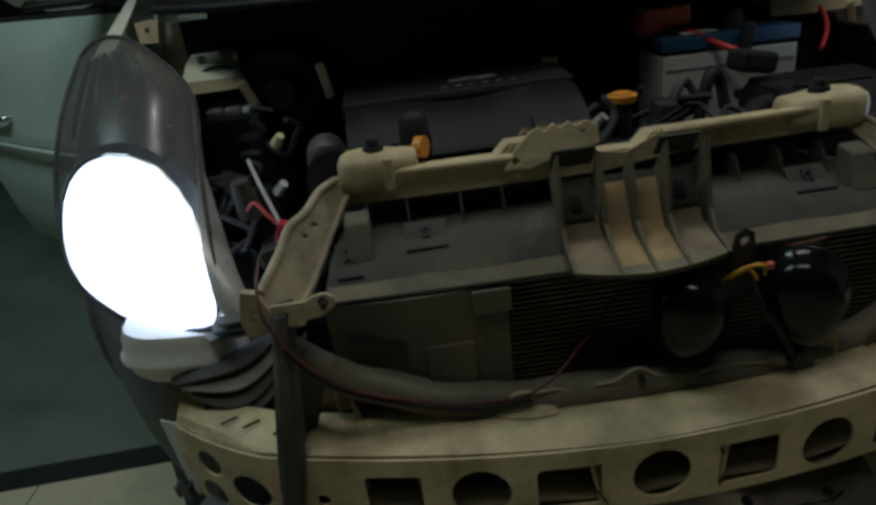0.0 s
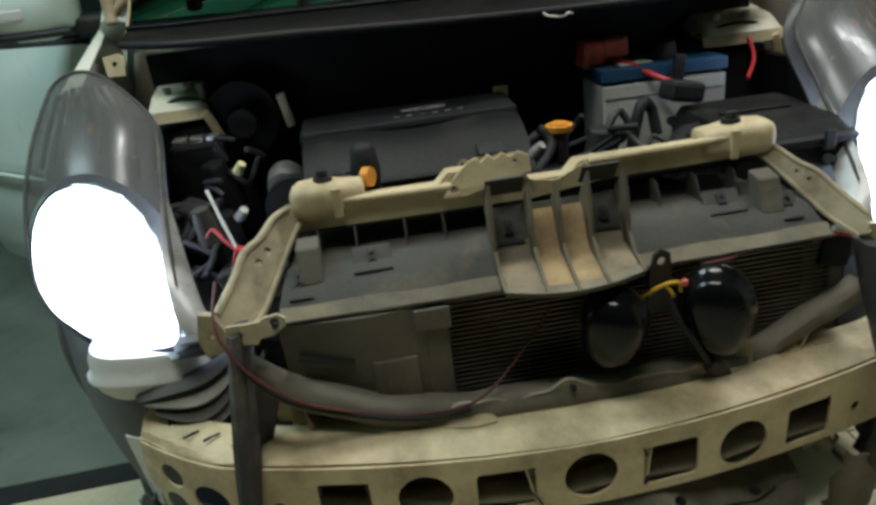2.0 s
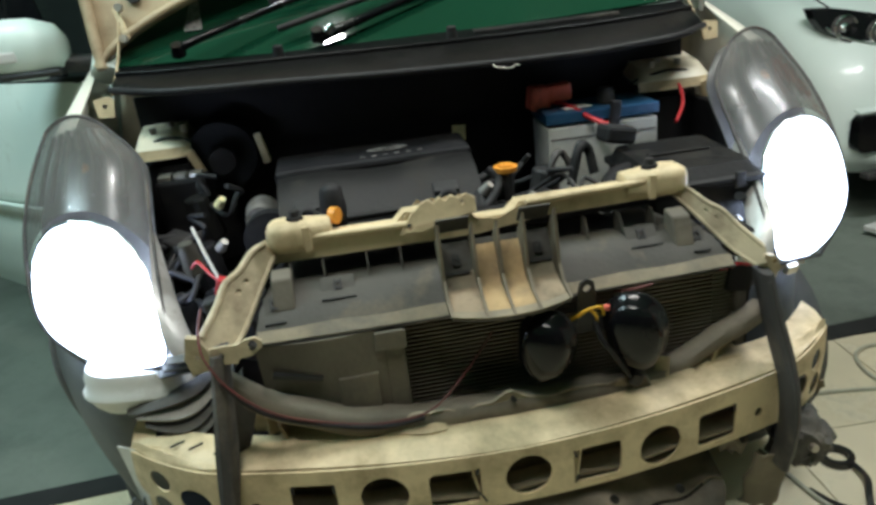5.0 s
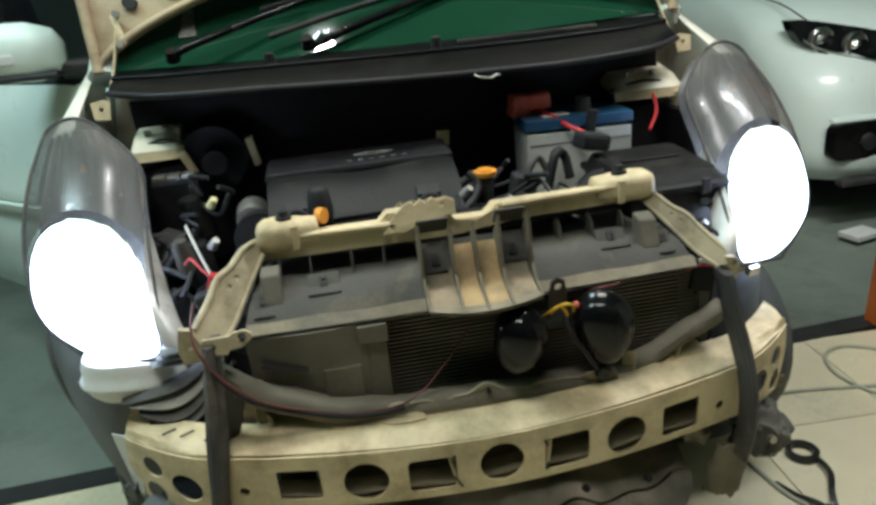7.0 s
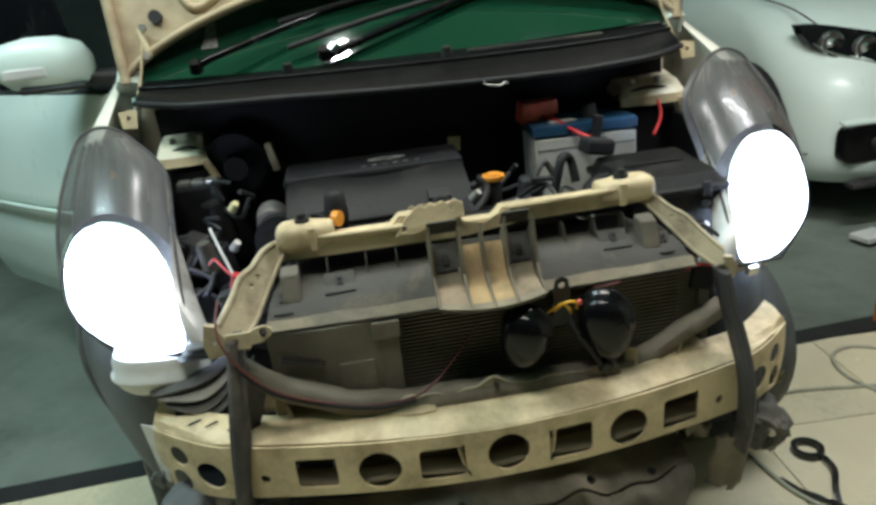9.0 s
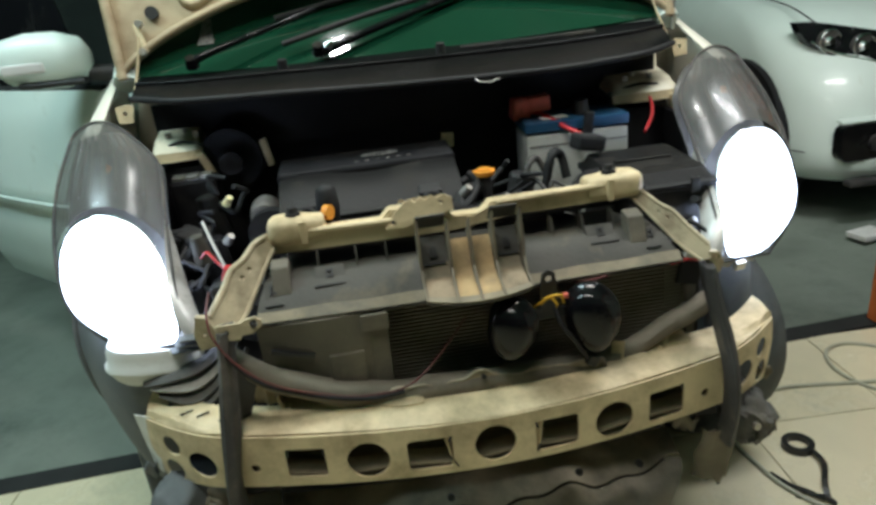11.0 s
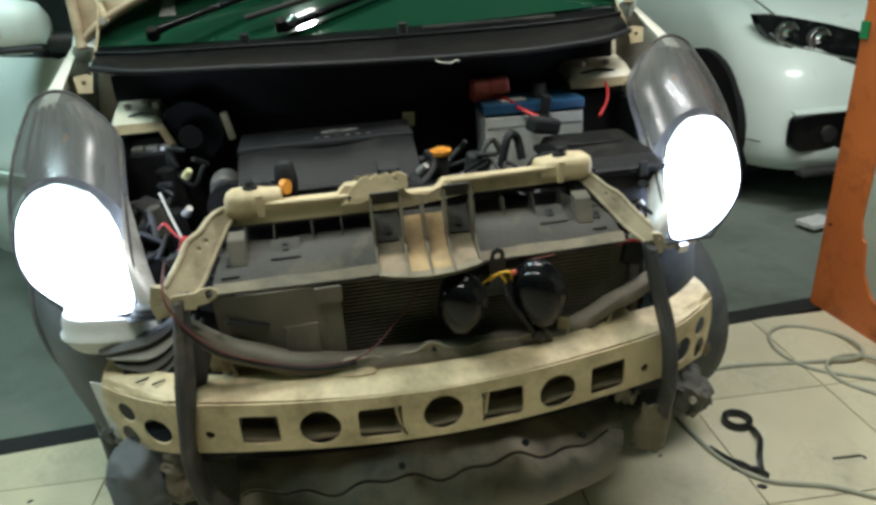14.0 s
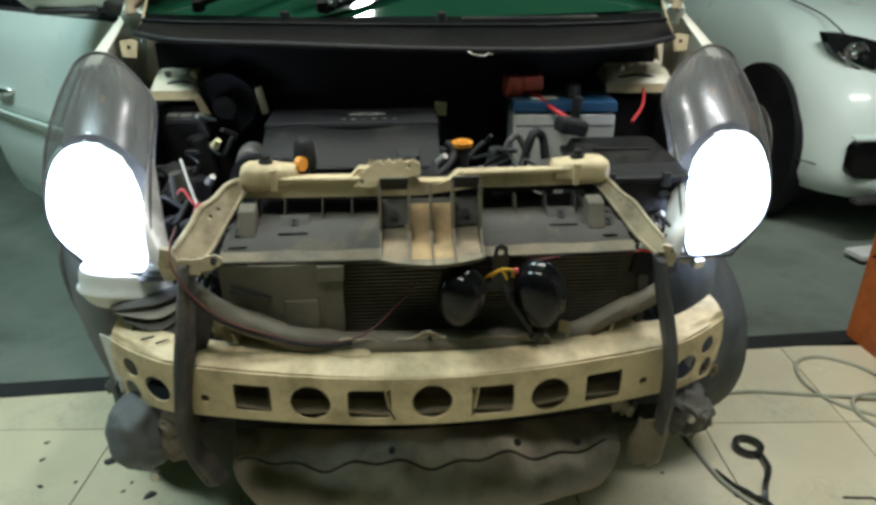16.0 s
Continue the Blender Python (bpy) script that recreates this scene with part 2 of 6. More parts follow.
def tube(bm, pts, r, n=8, per=6, smooth_path=True):
    n = max(n, 8)
    path = spline(pts, per) if smooth_path else [Vector(p) for p in pts]
    rad = r if callable(r) else (lambda t: r)
    rings, up = [], Vector((0.13, 0.21, 0.97))
    for i, p in enumerate(path):
        d = (path[min(i + 1, len(path) - 1)] - path[max(i - 1, 0)]).normalized()
        side = d.cross(up)
        if side.length < 1e-4:
            side = d.cross(Vector((1, 0, 0)))
        side.normalize()
        top = side.cross(d)
        q = rad(i / (len(path) - 1))
        rings.append([bm.verts.new(p + q * (math.cos(a) * side + math.sin(a) * top)) for a in [2 * math.pi * k / n for k in range(n)]])
    skin(bm, rings, True, True)
    return bm


def skin(bm, rings, closed=True, caps=False):
    n = len(rings[0])
    for a, b in zip(rings, rings[1:]):
        for k in range(n if closed else n - 1):
            bm.faces.new((a[k], a[(k + 1) % n], b[(k + 1) % n], b[k]))
    if caps:
        bm.faces.new(rings[0][::-1])
        bm.faces.new(rings[-1])


def sheet(bm, f, nu, nv, thick, push):
    """A curved sheet f(u, v) with thickness, along push."""
    push = Vector(push).normalized() * thick
    g = [[bm.verts.new(Vector(f(i / nu, j / nv))) for i in range(nu + 1)] for j in range(nv + 1)]
    h = [[bm.verts.new(Vector(f(i / nu, j / nv)) + push) for i in range(nu + 1)] for j in range(nv + 1)]
    for s in (g, h):
        skin(bm, s, False)
    edge = [(0, i) for i in range(nu + 1)] + [(j, nu) for j in range(1, nv + 1)] + [(nv, i) for i in range(nu - 1, -1, -1)] + [(j, 0) for j in range(nv - 1, 0, -1)]
    for a, b in zip(edge, edge[1:] + edge[:1]):
        bm.faces.new((g[a[0]][a[1]], g[b[0]][b[1]], h[b[0]][b[1]], h[a[0]][a[1]]))
    return bm


def circle(cx, cy, r, ry=None, n=20):
    return [(cx + r * math.cos(2 * math.pi * k / n), cy + (ry or r) * math.sin(2 * math.pi * k / n)) for k in range(n)]


def rounded(x0, y0, x1, y1, r=0.008, n=3):
    out = []
    for cx, cy, a in ((x1 - r, y1 - r, 0), (x0 + r, y1 - r, 90), (x0 + r, y0 + r, 180), (x1 - r, y0 + r, 270)):
        for k in range(n + 1):
            t = radians(a + 90 * k / n)
            out.append((cx + r * math.cos(t), cy + r * math.sin(t)))
    return out


def plate(bm, outline, holes, thick, place, cuts=0):
    """A plate with real holes, drawn in (u, w), thick along d, then set out by place(u, d, w)."""
    from mathutils.geometry import tessellate_polygon
    loops = [outline, *holes]
    flat = [p for lp in loops for p in lp]
    tris = tessellate_polygon([[Vector((u, w, 0)) for u, w in lp] for lp in loops])
    fr = [bm.verts.new((u, 0, w)) for u, w in flat]
    bk = [bm.verts.new((u, thick, w)) for u, w in flat]
    for t in tris:
        if len(set(t)) == 3:
            bm.faces.new([fr[i] for i in t])
            bm.faces.new([bk[i] for i in reversed(t)])
    base = 0
    for lp in loops:
        n = len(lp)
        for k in range(n):
            a, b = base + k, base + (k + 1) % n
            bm.faces.new((fr[a], fr[b], bk[b], bk[a]))
        base += n
    if cuts:
        us = [u for u, _ in outline]
        lo, hi = min(us), max(us)
        for k in range(1, cuts):
            bmesh.ops.bisect_plane(bm, geom=bm.verts[:] + bm.edges[:] + bm.faces[:], plane_co=(lo + (hi - lo) * k / cuts, 0, 0), plane_no=(1, 0, 0))
    for v in bm.verts:
        v.co = Vector(place(*v.co))
    return bm


B = bmesh.new

# ---- the building ----
def building():
    bm = box(B(), (0, 2.0, -0.06), (14, 18, 0.08))
    tagged(part("ground", bm, CONCRETE), "dark worn concrete workshop floor", "floor", kind="structure")
    floor = part("floor", box(B(), (0, -1.82, -0.012), (13.0, 5.2, 0.012)), GROUT)
    tagged(floor, "dark joints between cream floor tiles", "floor", kind="structure")
    bm = B()
    vs = [bm.verts.new(p) for p in ((-6.5, 0.529, -0.02), (6.5, 1.101, -0.02), (6.5, 1.176, -0.02), (-6.5, 0.604, -0.02))]
    ws = [bm.verts.new(v.co + Vector((0, 0, 0.018))) for v in vs]
    skin(bm, [vs, ws], True, True)
    tagged(part("threshold", bm, GAP), "black rubber strip along the tiled floor's edge", "threshold", kind="structure")
    for name, c, s in (("wall_north", (0, 7.1, 1.5), (14, 0.2, 3.2)), ("wall_south", (0, -5.1, 1.5), (14, 0.2, 3.2)),
                       ("wall_west", (-6.6, 1, 1.5), (0.2, 12, 3.2)), ("wall_east", (6.6, 1, 1.5), (0.2, 12, 3.2))):
        tagged(part(name, box(B(), c, s), WALL), "dim green plastered garage wall", "wall", kind="structure")
    tagged(part("ceiling", box(B(), (0, 1, 3.2), (14, 12.6, 0.16)), CEIL), "pale green garage ceiling", "ceiling", kind="structure")
    return floor


floor = building()

# ---- the car with its bumper off ----
car = thing("car", "small cream hatchback, bumper removed, hood raised, headlamps lit", "car")


def beam_y(x):
    a = abs(x)
    y = -0.052 + 0.34 * x * x
    return y + (1.1 * (a - 0.44) ** 1.6 if a > 0.44 else 0)


def bumper_beam():
    top = 0.556
    lo = 0.455
    outline = [(-0.588, 0.50), (-0.580, 0.455), (-0.562, 0.428), (-0.52, 0.441), (-0.42, 0.452), (-0.3, lo), (0, lo - 0.002), (0.3, lo), (0.42, 0.452), (0.52, 0.441),
               (0.562, 0.428), (0.580, 0.455), (0.588, 0.50), (0.580, 0.553), (0.3, top - 0.004), (0, top - 0.008), (-0.3, top - 0.004), (-0.580, 0.553)]
    holes = [rounded(-0.337, 0.472, -0.272, 0.528, 0.006), circle(-0.204, 0.498, 0.0345), rounded(-0.140, 0.468, -0.066, 0.526),
             circle(0.004, 0.5, 0.0345), rounded(0.072, 0.467, 0.146, 0.526), circle(0.211, 0.494, 0.0345), rounded(0.277, 0.466, 0.345, 0.524, 0.006),
             circle(-0.39, 0.492, 0.008, n=10), circle(0.39, 0.490, 0.008, n=10)]
    for s in (-1, 1):
        holes += [circle(s * 0.482, 0.491, 0.026, 0.026, 16), circle(s * 0.543, 0.461, 0.018, 0.022, 14), circle(s * 0.537, 0.515, 0.017, 0.019, 14)]
    bm = plate(B(), outline, holes, 0.004, lambda u, d, w: (u, beam_y(u) + d + 0.12 * max(0, 0.5 - w) ** 1.2, w), 44)
    beam = part("bumper_beam", bm, CREAM, car, "cream steel bumper beam with round and square holes, rusty chips")
    def top_f(u, v):
        x = -0.58 + 1.16 * u
        y = beam_y(x) + 0.006 + v * (0.082 - 0.02 * abs(x) / 0.6) + 0.004 * math.sin(23 * x) * v
        z = 0.5475 + 0.0075 * min(1, abs(x) / 0.3) + 0.012 * math.sin(min(1, v * 1.6) * math.pi / 2)
        return x, y, z
    part("top_flange", sheet(B(), top_f, 44, 5, 0.004, (0, 0, -1)), CREAM, beam, smooth=True)
    def back_f(u, v):
        x = -0.46 + 0.92 * u
        return x, beam_y(x) + 0.052 + 0.012 * v, 0.47 + 0.08 * v
    # Darker than the ledge: the shade behind the holes is in its colour.
    part("back_plate", sheet(B(), back_f, 30, 2, 0.003, (0, 1, 0)), BROWN_DUST, beam, "back plate darkened for the shade inside the beam")
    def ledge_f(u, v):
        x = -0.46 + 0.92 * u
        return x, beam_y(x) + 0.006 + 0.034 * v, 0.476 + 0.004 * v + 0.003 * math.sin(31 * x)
    part("inner_ledge", sheet(B(), ledge_f, 40, 2, 0.003, (0, 0, -1)), DARK_CREAM, beam, "dark cream ledge inside the beam")
    for x in (-0.31, -0.24, -0.18, 0.12, 0.28):
        part("mounting_lug", box(B(), (x, beam_y(x) + 0.082, 0.567), (0.035, 0.022, 0.016)), CREAM, beam, bevel=0.003)
    for s in (-1, 1):
        part("upright_tab", box(B(), (s * 0.335, beam_y(0.335) + 0.075, 0.578), (0.004, 0.04, 0.035), (0, s * 20, 0)), CREAM, beam)
        part("back_tab", box(B(), (s * 0.36, beam_y(0.36) + 0.09, 0.583), (0.05, 0.004, 0.04), (0, 0, s * 10)), CREAM, beam)
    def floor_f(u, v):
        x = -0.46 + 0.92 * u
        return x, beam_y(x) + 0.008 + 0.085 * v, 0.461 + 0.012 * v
    part("bottom_flange", sheet(B(), floor_f, 30, 3, 0.003, (0, 0, -1)), DARK_CREAM, beam)
    for s in (-1, 1):
        def wing_f(u, v, s=s):
            x = s * (0.43 + 0.15 * u - 0.012 * v * u)
            y0 = beam_y(x) + 0.004
            return x, y0 + (0.052 - 0.046 * u) * v, 0.556 + 0.008 * math.sin(1.9 * v) * (0.4 + u) + 0.003 * math.sin(40 * x + 9 * v)
        part("wing_plate", sheet(B(), wing_f, 8, 6, 0.004, (0, 0, -1)), CREAM, beam, smooth=True)
    for k, (x, z) in enumerate(((0.072, 0.496), (-0.0635, 0.496))):
        bm = box(B(), (x, beam_y(x) + 0.02, z), (0.003, 0.035, 0.056), (0, 12 if k == 0 else -12, 30 if k == 0 else -30))
        part("hole_lip", bm, CREAM, beam)
    # raised steps pressed into the top flange, and loose folded tabs
    for x0, x1, lift in ((-0.345, -0.215, 0.006), (-0.20, -0.10, 0.004), (0.215, 0.30, 0.005), (0.31, 0.39, 0.007)):
        def step_f(u, v, x0=x0, x1=x1, lift=lift):
            x = x0 + (x1 - x0) * u
            edge = min(1, 9 * u, 9 * (1 - u))
            return x, beam_y(x) + 0.050 + 0.034 * v + 0.004 * math.sin(60 * x), 0.5655 + lift * edge * min(1, 4 * v + 0.1) + 0.004 * v
        part("flange_step", sheet(B(), step_f, 16, 4, 0.004, (0, 0, -1)), CREAM, beam, smooth=True)
    for x, dy, turn in ((-0.352, 0.078, 24), (0.245, 0.066, -18), (0.352, 0.088, -30)):
        part("folded_tab", box(B(), (x, beam_y(x) + dy, 0.584), (0.022, 0.004, 0.030), (-22, 6, turn)), CREAM, beam, "bent cream tab", bevel=0.001)
    # rust-dark slits at the corners of the square holes
    for x, z, w, h, turn in ((-0.333, 0.520, 0.006, 0.016, 0), (-0.274, 0.520, 0.006, 0.018, 0), (-0.070, 0.522, 0.007, 0.012, 20), (-0.066, 0.478, 0.004, 0.03, -28),
                             (0.074, 0.520, 0.006, 0.014, -15), (0.075, 0.476, 0.005, 0.016, 20), (0.341, 0.518, 0.005, 0.018, 0)):
        part("rust_slit", box(B(), (x, beam_y(x) - 0.0002, z), (0.55 * w, 0.003, 0.8 * h), (0, turn, 0)), INK_DARK, beam, "dark rusty slit")
    for x, v in ((-0.43, 0.3), (-0.47, 0.45), (-0.50, 0.35)):
        part("paint_chip", box(B(), (x, beam_y(x) + 0.02 + 0.04 * v, 0.5705), (0.022, 0.0018, 0.003), (0, 0, 30)), INK_DARK, beam, "dark chip in the paint")
    return beam


def tie_bar():
    """The upper radiator support with its end boxes, latch plate and slanting arms."""
    prof = [(-0.33, 0.822), (-0.31, 0.841), (-0.125, 0.838), (-0.105, 0.856), (-0.02, 0.858), (-0.005, 0.832), (0.03, 0.826), (0.075, 0.846), (0.32, 0.848), (0.34, 0.828),
            (0.33, 0.818), (0.10, 0.818), (0.0, 0.806), (-0.06, 0.806), (-0.33, 0.806)]
    bar = part("upper_tie_bar", plate(B(), prof, [circle(-0.109, 0.836, 0.006, n=10)], 0.006, lambda u, d, w: (u, 0.142 + d + 0.06 * u * u, w), 24), CREAM, car,
               "cream painted upper radiator support, stained")
    def top_f(u, v):
        x = -0.32 + 0.64 * u
        z = 0.840 if x < -0.12 else (0.856 if x < -0.02 else (0.83 if x < 0.05 else 0.846))
        return x, 0.145 + 0.06 * x * x + 0.035 * v, z - 0.003 * v
    part("top_flange", sheet(B(), top_f, 40, 2, 0.004, (0, 0, -1)), CREAM, bar, smooth=True)
    bm = B()
    cyl(bm, (-0.30, 0.142, 0.842), (-0.11, 0.137, 0.840), 0.0055, n=10)
    part("rolled_edge", bm, CREAM, bar, smooth=True)
    bm = B()
    cyl(bm, (0.072, 0.136, 0.846), (0.315, 0.143, 0.849), 0.0055, n=10)
    part("rolled_edge", bm, CREAM, bar, smooth=True)
    # Black sheet added behind the bar to keep overhead light off the panel.
    cover = lambda u, v: (-0.325 + 0.65 * u, 0.150 + 0.06 * (-0.325 + 0.65 * u) ** 2 + 0.115 * v, 0.812 - 0.006 * v)
    part("light_block_sheet", sheet(B(), cover, 16, 3, 0.006, (0, 0, -1)), BLACK, bar, "added black sheet that blocks light behind the bar")
    for s, x0, x1, z in ((-1, -0.318, -0.222, 0.843), (1, 0.235, 0.337, 0.842)):
        bm = B()
        rings = []
        for t, r in ((0, 0.014), (0.03, 0.021), (0.12, 0.027), (0.30, 0.0285), (0.55, 0.0275), (0.75, 0.024), (0.97, 0.022), (1, 0.019)):
            t2 = t if s < 0 else 1 - t
            x = x0 + (x1 - x0) * t2
            sq = lambda q: math.copysign(abs(q) ** 0.62, q)
            rings.append([bm.verts.new((x, 0.162 + 1.05 * r * sq(math.cos(a)), z + 0.86 * r * sq(math.sin(a)))) for a in [2 * math.pi * (k + 0.5) / 20 for k in range(20)]])
        skin(bm, rings, True, True)
        cap = part("end_box", bm, CREAM, bar, smooth=True)
        part("box_strap", box(B(), ((x0 + x1) / 2 + s * -0.012, 0.135, z - 0.002), (0.012, 0.006, 0.04)), CREAM, bar, bevel=0.002)
        bm = B()
        cyl(bm, (x0 + 0.045, 0.160, z + 0.016), (x0 + 0.045, 0.160, z + 0.028), 0.014, 0.012)
        cyl(bm, (x0 + 0.045, 0.160, z + 0.027), (x0 + 0.045, 0.160, z + 0.037), 0.008, 0.007)
        part("rubber_mount", bm, RUBBER, bar, "black rubber mount", smooth=True)
        outline = [(0, 0.020), (0.02, 0.028), (0.05, 0.028), (0.075, 0.034), (0.105, 0.026), (0.15, 0.018), (0.165, -0.012), (0.155, -0.034), (0.12, -0.036), (0.09, -0.030), (0.045, -0.018), (0.0, -0.008)]
        slim = 0.98 if s < 0 else 0.62
        def place(u, d, w, s=s, slim=slim):
            t = u / 0.155
            p = Vector((s * (0.318 + 0.098 * t), 0.148 - 0.10 * t, 0.828 - 0.088 * t))
            n = Vector((s * 0.62, -0.05, 0.72))
            return p + n * (slim * w - 0.006) + Vector((s * -0.30, 0.85, 0.30)) * d
        holes = [circle(0.055, 0.008, 0.004, n=8), circle(0.072, 0.009, 0.004, n=8)]
        arm = part("slanting_arm", plate(B(), outline, holes, 0.016, place), ARM_PAINT, bar, bevel=0.003)
        fold = [Vector(place(u, 0.004, w)) for u, w in ((0.0, 0.018), (0.02, 0.026), (0.05, 0.026), (0.075, 0.032), (0.105, 0.024), (0.15, 0.016))]
        part("arm_fold", tube(B(), fold, 0.0055 if s < 0 else 0.004), ARM_PAINT, bar, smooth=True)
        low = [Vector(place(u, 0.0, w)) for u, w in ((0.0, -0.006), (0.045, -0.016), (0.09, -0.028), (0.12, -0.034), (0.155, -0.032))]
        part("arm_rib", tube(B(), low, 0.004 if s < 0 else 0.003), ARM_PAINT, bar, smooth=True)
        foot = [(0.0, 0.0), (0.028, 0.004), (0.034, 0.03), (0.022, 0.062), (0.006, 0.066), (-0.004, 0.03)] if s < 0 else [(-0.006, 0.0), (0.022, -0.002), (0.026, 0.02), (0.014, 0.04), (-0.004, 0.044)]
        bm = plate(B(), foot, [circle(0.013, 0.03, 0.004, n=8)], 0.012, lambda u, d, w, s=s: (s * (0.443 - u) if s < 0 else 0.415 + u, 0.052 + d - 0.2 * w, 0.694 + w))
        part("arm_foot", bm, ARM_PAINT, bar, bevel=0.003)
    bm = plate(B(), [(-0.122, 0.826), (-0.105, 0.852), (-0.085, 0.868), (-0.075, 0.872), (-0.068, 0.866), (-0.058, 0.874), (-0.05, 0.867), (-0.04, 0.874), (-0.03, 0.868), (-0.018, 0.873), (-0.004, 0.866), (-0.004, 0.845), (-0.05, 0.838), (-0.09, 0.825)], [circle(-0.107, 0.836, 0.005, n=8), circle(-0.024, 0.860, 0.0035, n=8)], 0.004,
               lambda u, d, w: (u, 0.130 + d + 0.25 * max(0, w - 0.83), w))
    latch = part("hood_latch_plate", bm, CREAM, bar, bevel=0.001)
    f = lambda u, v: (-0.095 + 0.085 * u, 0.146 + 0.016 * v, 0.868 + 0.004 * math.sin(u * 25) - 0.006 * v)
    part("wavy_edge", sheet(B(), f, 24, 2, 0.003, (0, 0, -1)), CREAM, bar, "wavy latch edge", smooth=True)
    return bar


def air_guide():
    """The grey panel under the tie bar with its ribs, scoop and clips."""
    def panel_f(u, v):
        x = (-0.30 - 0.052 * v) + (0.605 + 0.115 * v) * u
        bulge = 0.012 * math.cos(x * 3.4)
        q = v * 4
        i = min(int(q), 3)
        ys, zs = (0.25, 0.18, 0.132, 0.090, 0.052), (0.766, 0.769, 0.778, 0.761, 0.726)
        return x, ys[i] + (ys[i + 1] - ys[i]) * (q - i) - bulge * v, zs[i] + (zs[i + 1] - zs[i]) * (q - i)
    guide = part("air_guide_panel", sheet(B(), panel_f, 24, 8, 0.004, (0, 0.7, -0.7)), GREY_PLASTIC, car, "dusty grey plastic air guide panel", smooth=True)
    def on(x, v, lift=0.004):
        u = (x + 0.30 + 0.052 * v) / (0.605 + 0.115 * v)
        p = Vector(panel_f(u, v))
        return p + Vector((0, -0.7, 0.7)) * lift
    slope = 46
    f = lambda u, v: on(-0.345 + 0.71 * u, 0.90 + 0.09 * v + 0.006 * math.sin(u * 31) * (1 - v), 0.0015)
    part("dusty_lip", sheet(B(), f, 40, 3, 0.001, (0, 0.7, -0.7)), PALE_DUST, guide, "pale dusty lower lip", smooth=True)
    for x in (-0.292, -0.243, -0.178, -0.127, 0.163, 0.218, 0.272):
        blade = [(0.155, 0.806), (0.134, 0.806), (0.124, 0.792), (0.118, 0.772), (0.155, 0.768)]
        bm = plate(B(), blade, [], 0.0022, lambda u, d, w, x=x: (x + d, u, w))
        part("rib", bm, GREY_PLASTIC, guide, "thin upright rib")
    for x, v, w in ((-0.225, 0.60, 0.05), (0.245, 0.58, 0.05), (-0.318, 0.72, 0.03), (0.325, 0.70, 0.026)):
        bm = box(B(), on(x, v, 0.001), (w, 0.030, 0.004), (slope, 0, 0))
        part("clip_pad", bm, GREY_PLASTIC, guide, bevel=0.001)
        bm = B()
        c = on(x, v, 0.0045)
        for dx in (-0.0045, 0.0045):
            box(bm, c + Vector((dx, 0, 0)), (0.0028, 0.017, 0.003), (slope, 0, 0))
        for dv in (-0.005, 0.005):
            box(bm, c + Vector((0, dv * 0.7, dv * 0.7)), (0.0085, 0.0028, 0.003), (slope, 0, 0))
        part("clip", bm, INK_DARK, guide, "small black clip slot")
        bm = box(B(), on(x, v + 0.14, 0.002), (w, 0.002, 0.003), (slope, 0, 0))
        part("pad_edge", bm, INK_DARK, guide)
    for s in (-1, 1):
        wall = [(0.126, 0.806), (0.098, 0.800), (0.080, 0.756), (0.126, 0.756)]
        bm = plate(B(), wall, [], 0.030, lambda u, d, w, s=s: (s * (0.288 + d), u, w))
        part("corner_boss", bm, SHIELD_DUST, guide, "upright dusty corner boss", bevel=0.003)
    return guide


def scoop_f(u, v):
    """Scoop surface: u across, v from the back edge down and out to the lip."""
    x = -0.075 + 0.168 * u
    k = 1 - (2 * u - 1) ** 2
    if v < 0.62:
        t = v / 0.62
        return x, 0.092 - 0.034 * t, 0.818 - 0.059 * t
    t = (v - 0.62) / 0.38
    return x, 0.058 - (0.060 + 0.012 * k) * t, 0.759 - 0.016 * t - 0.006 * k * t


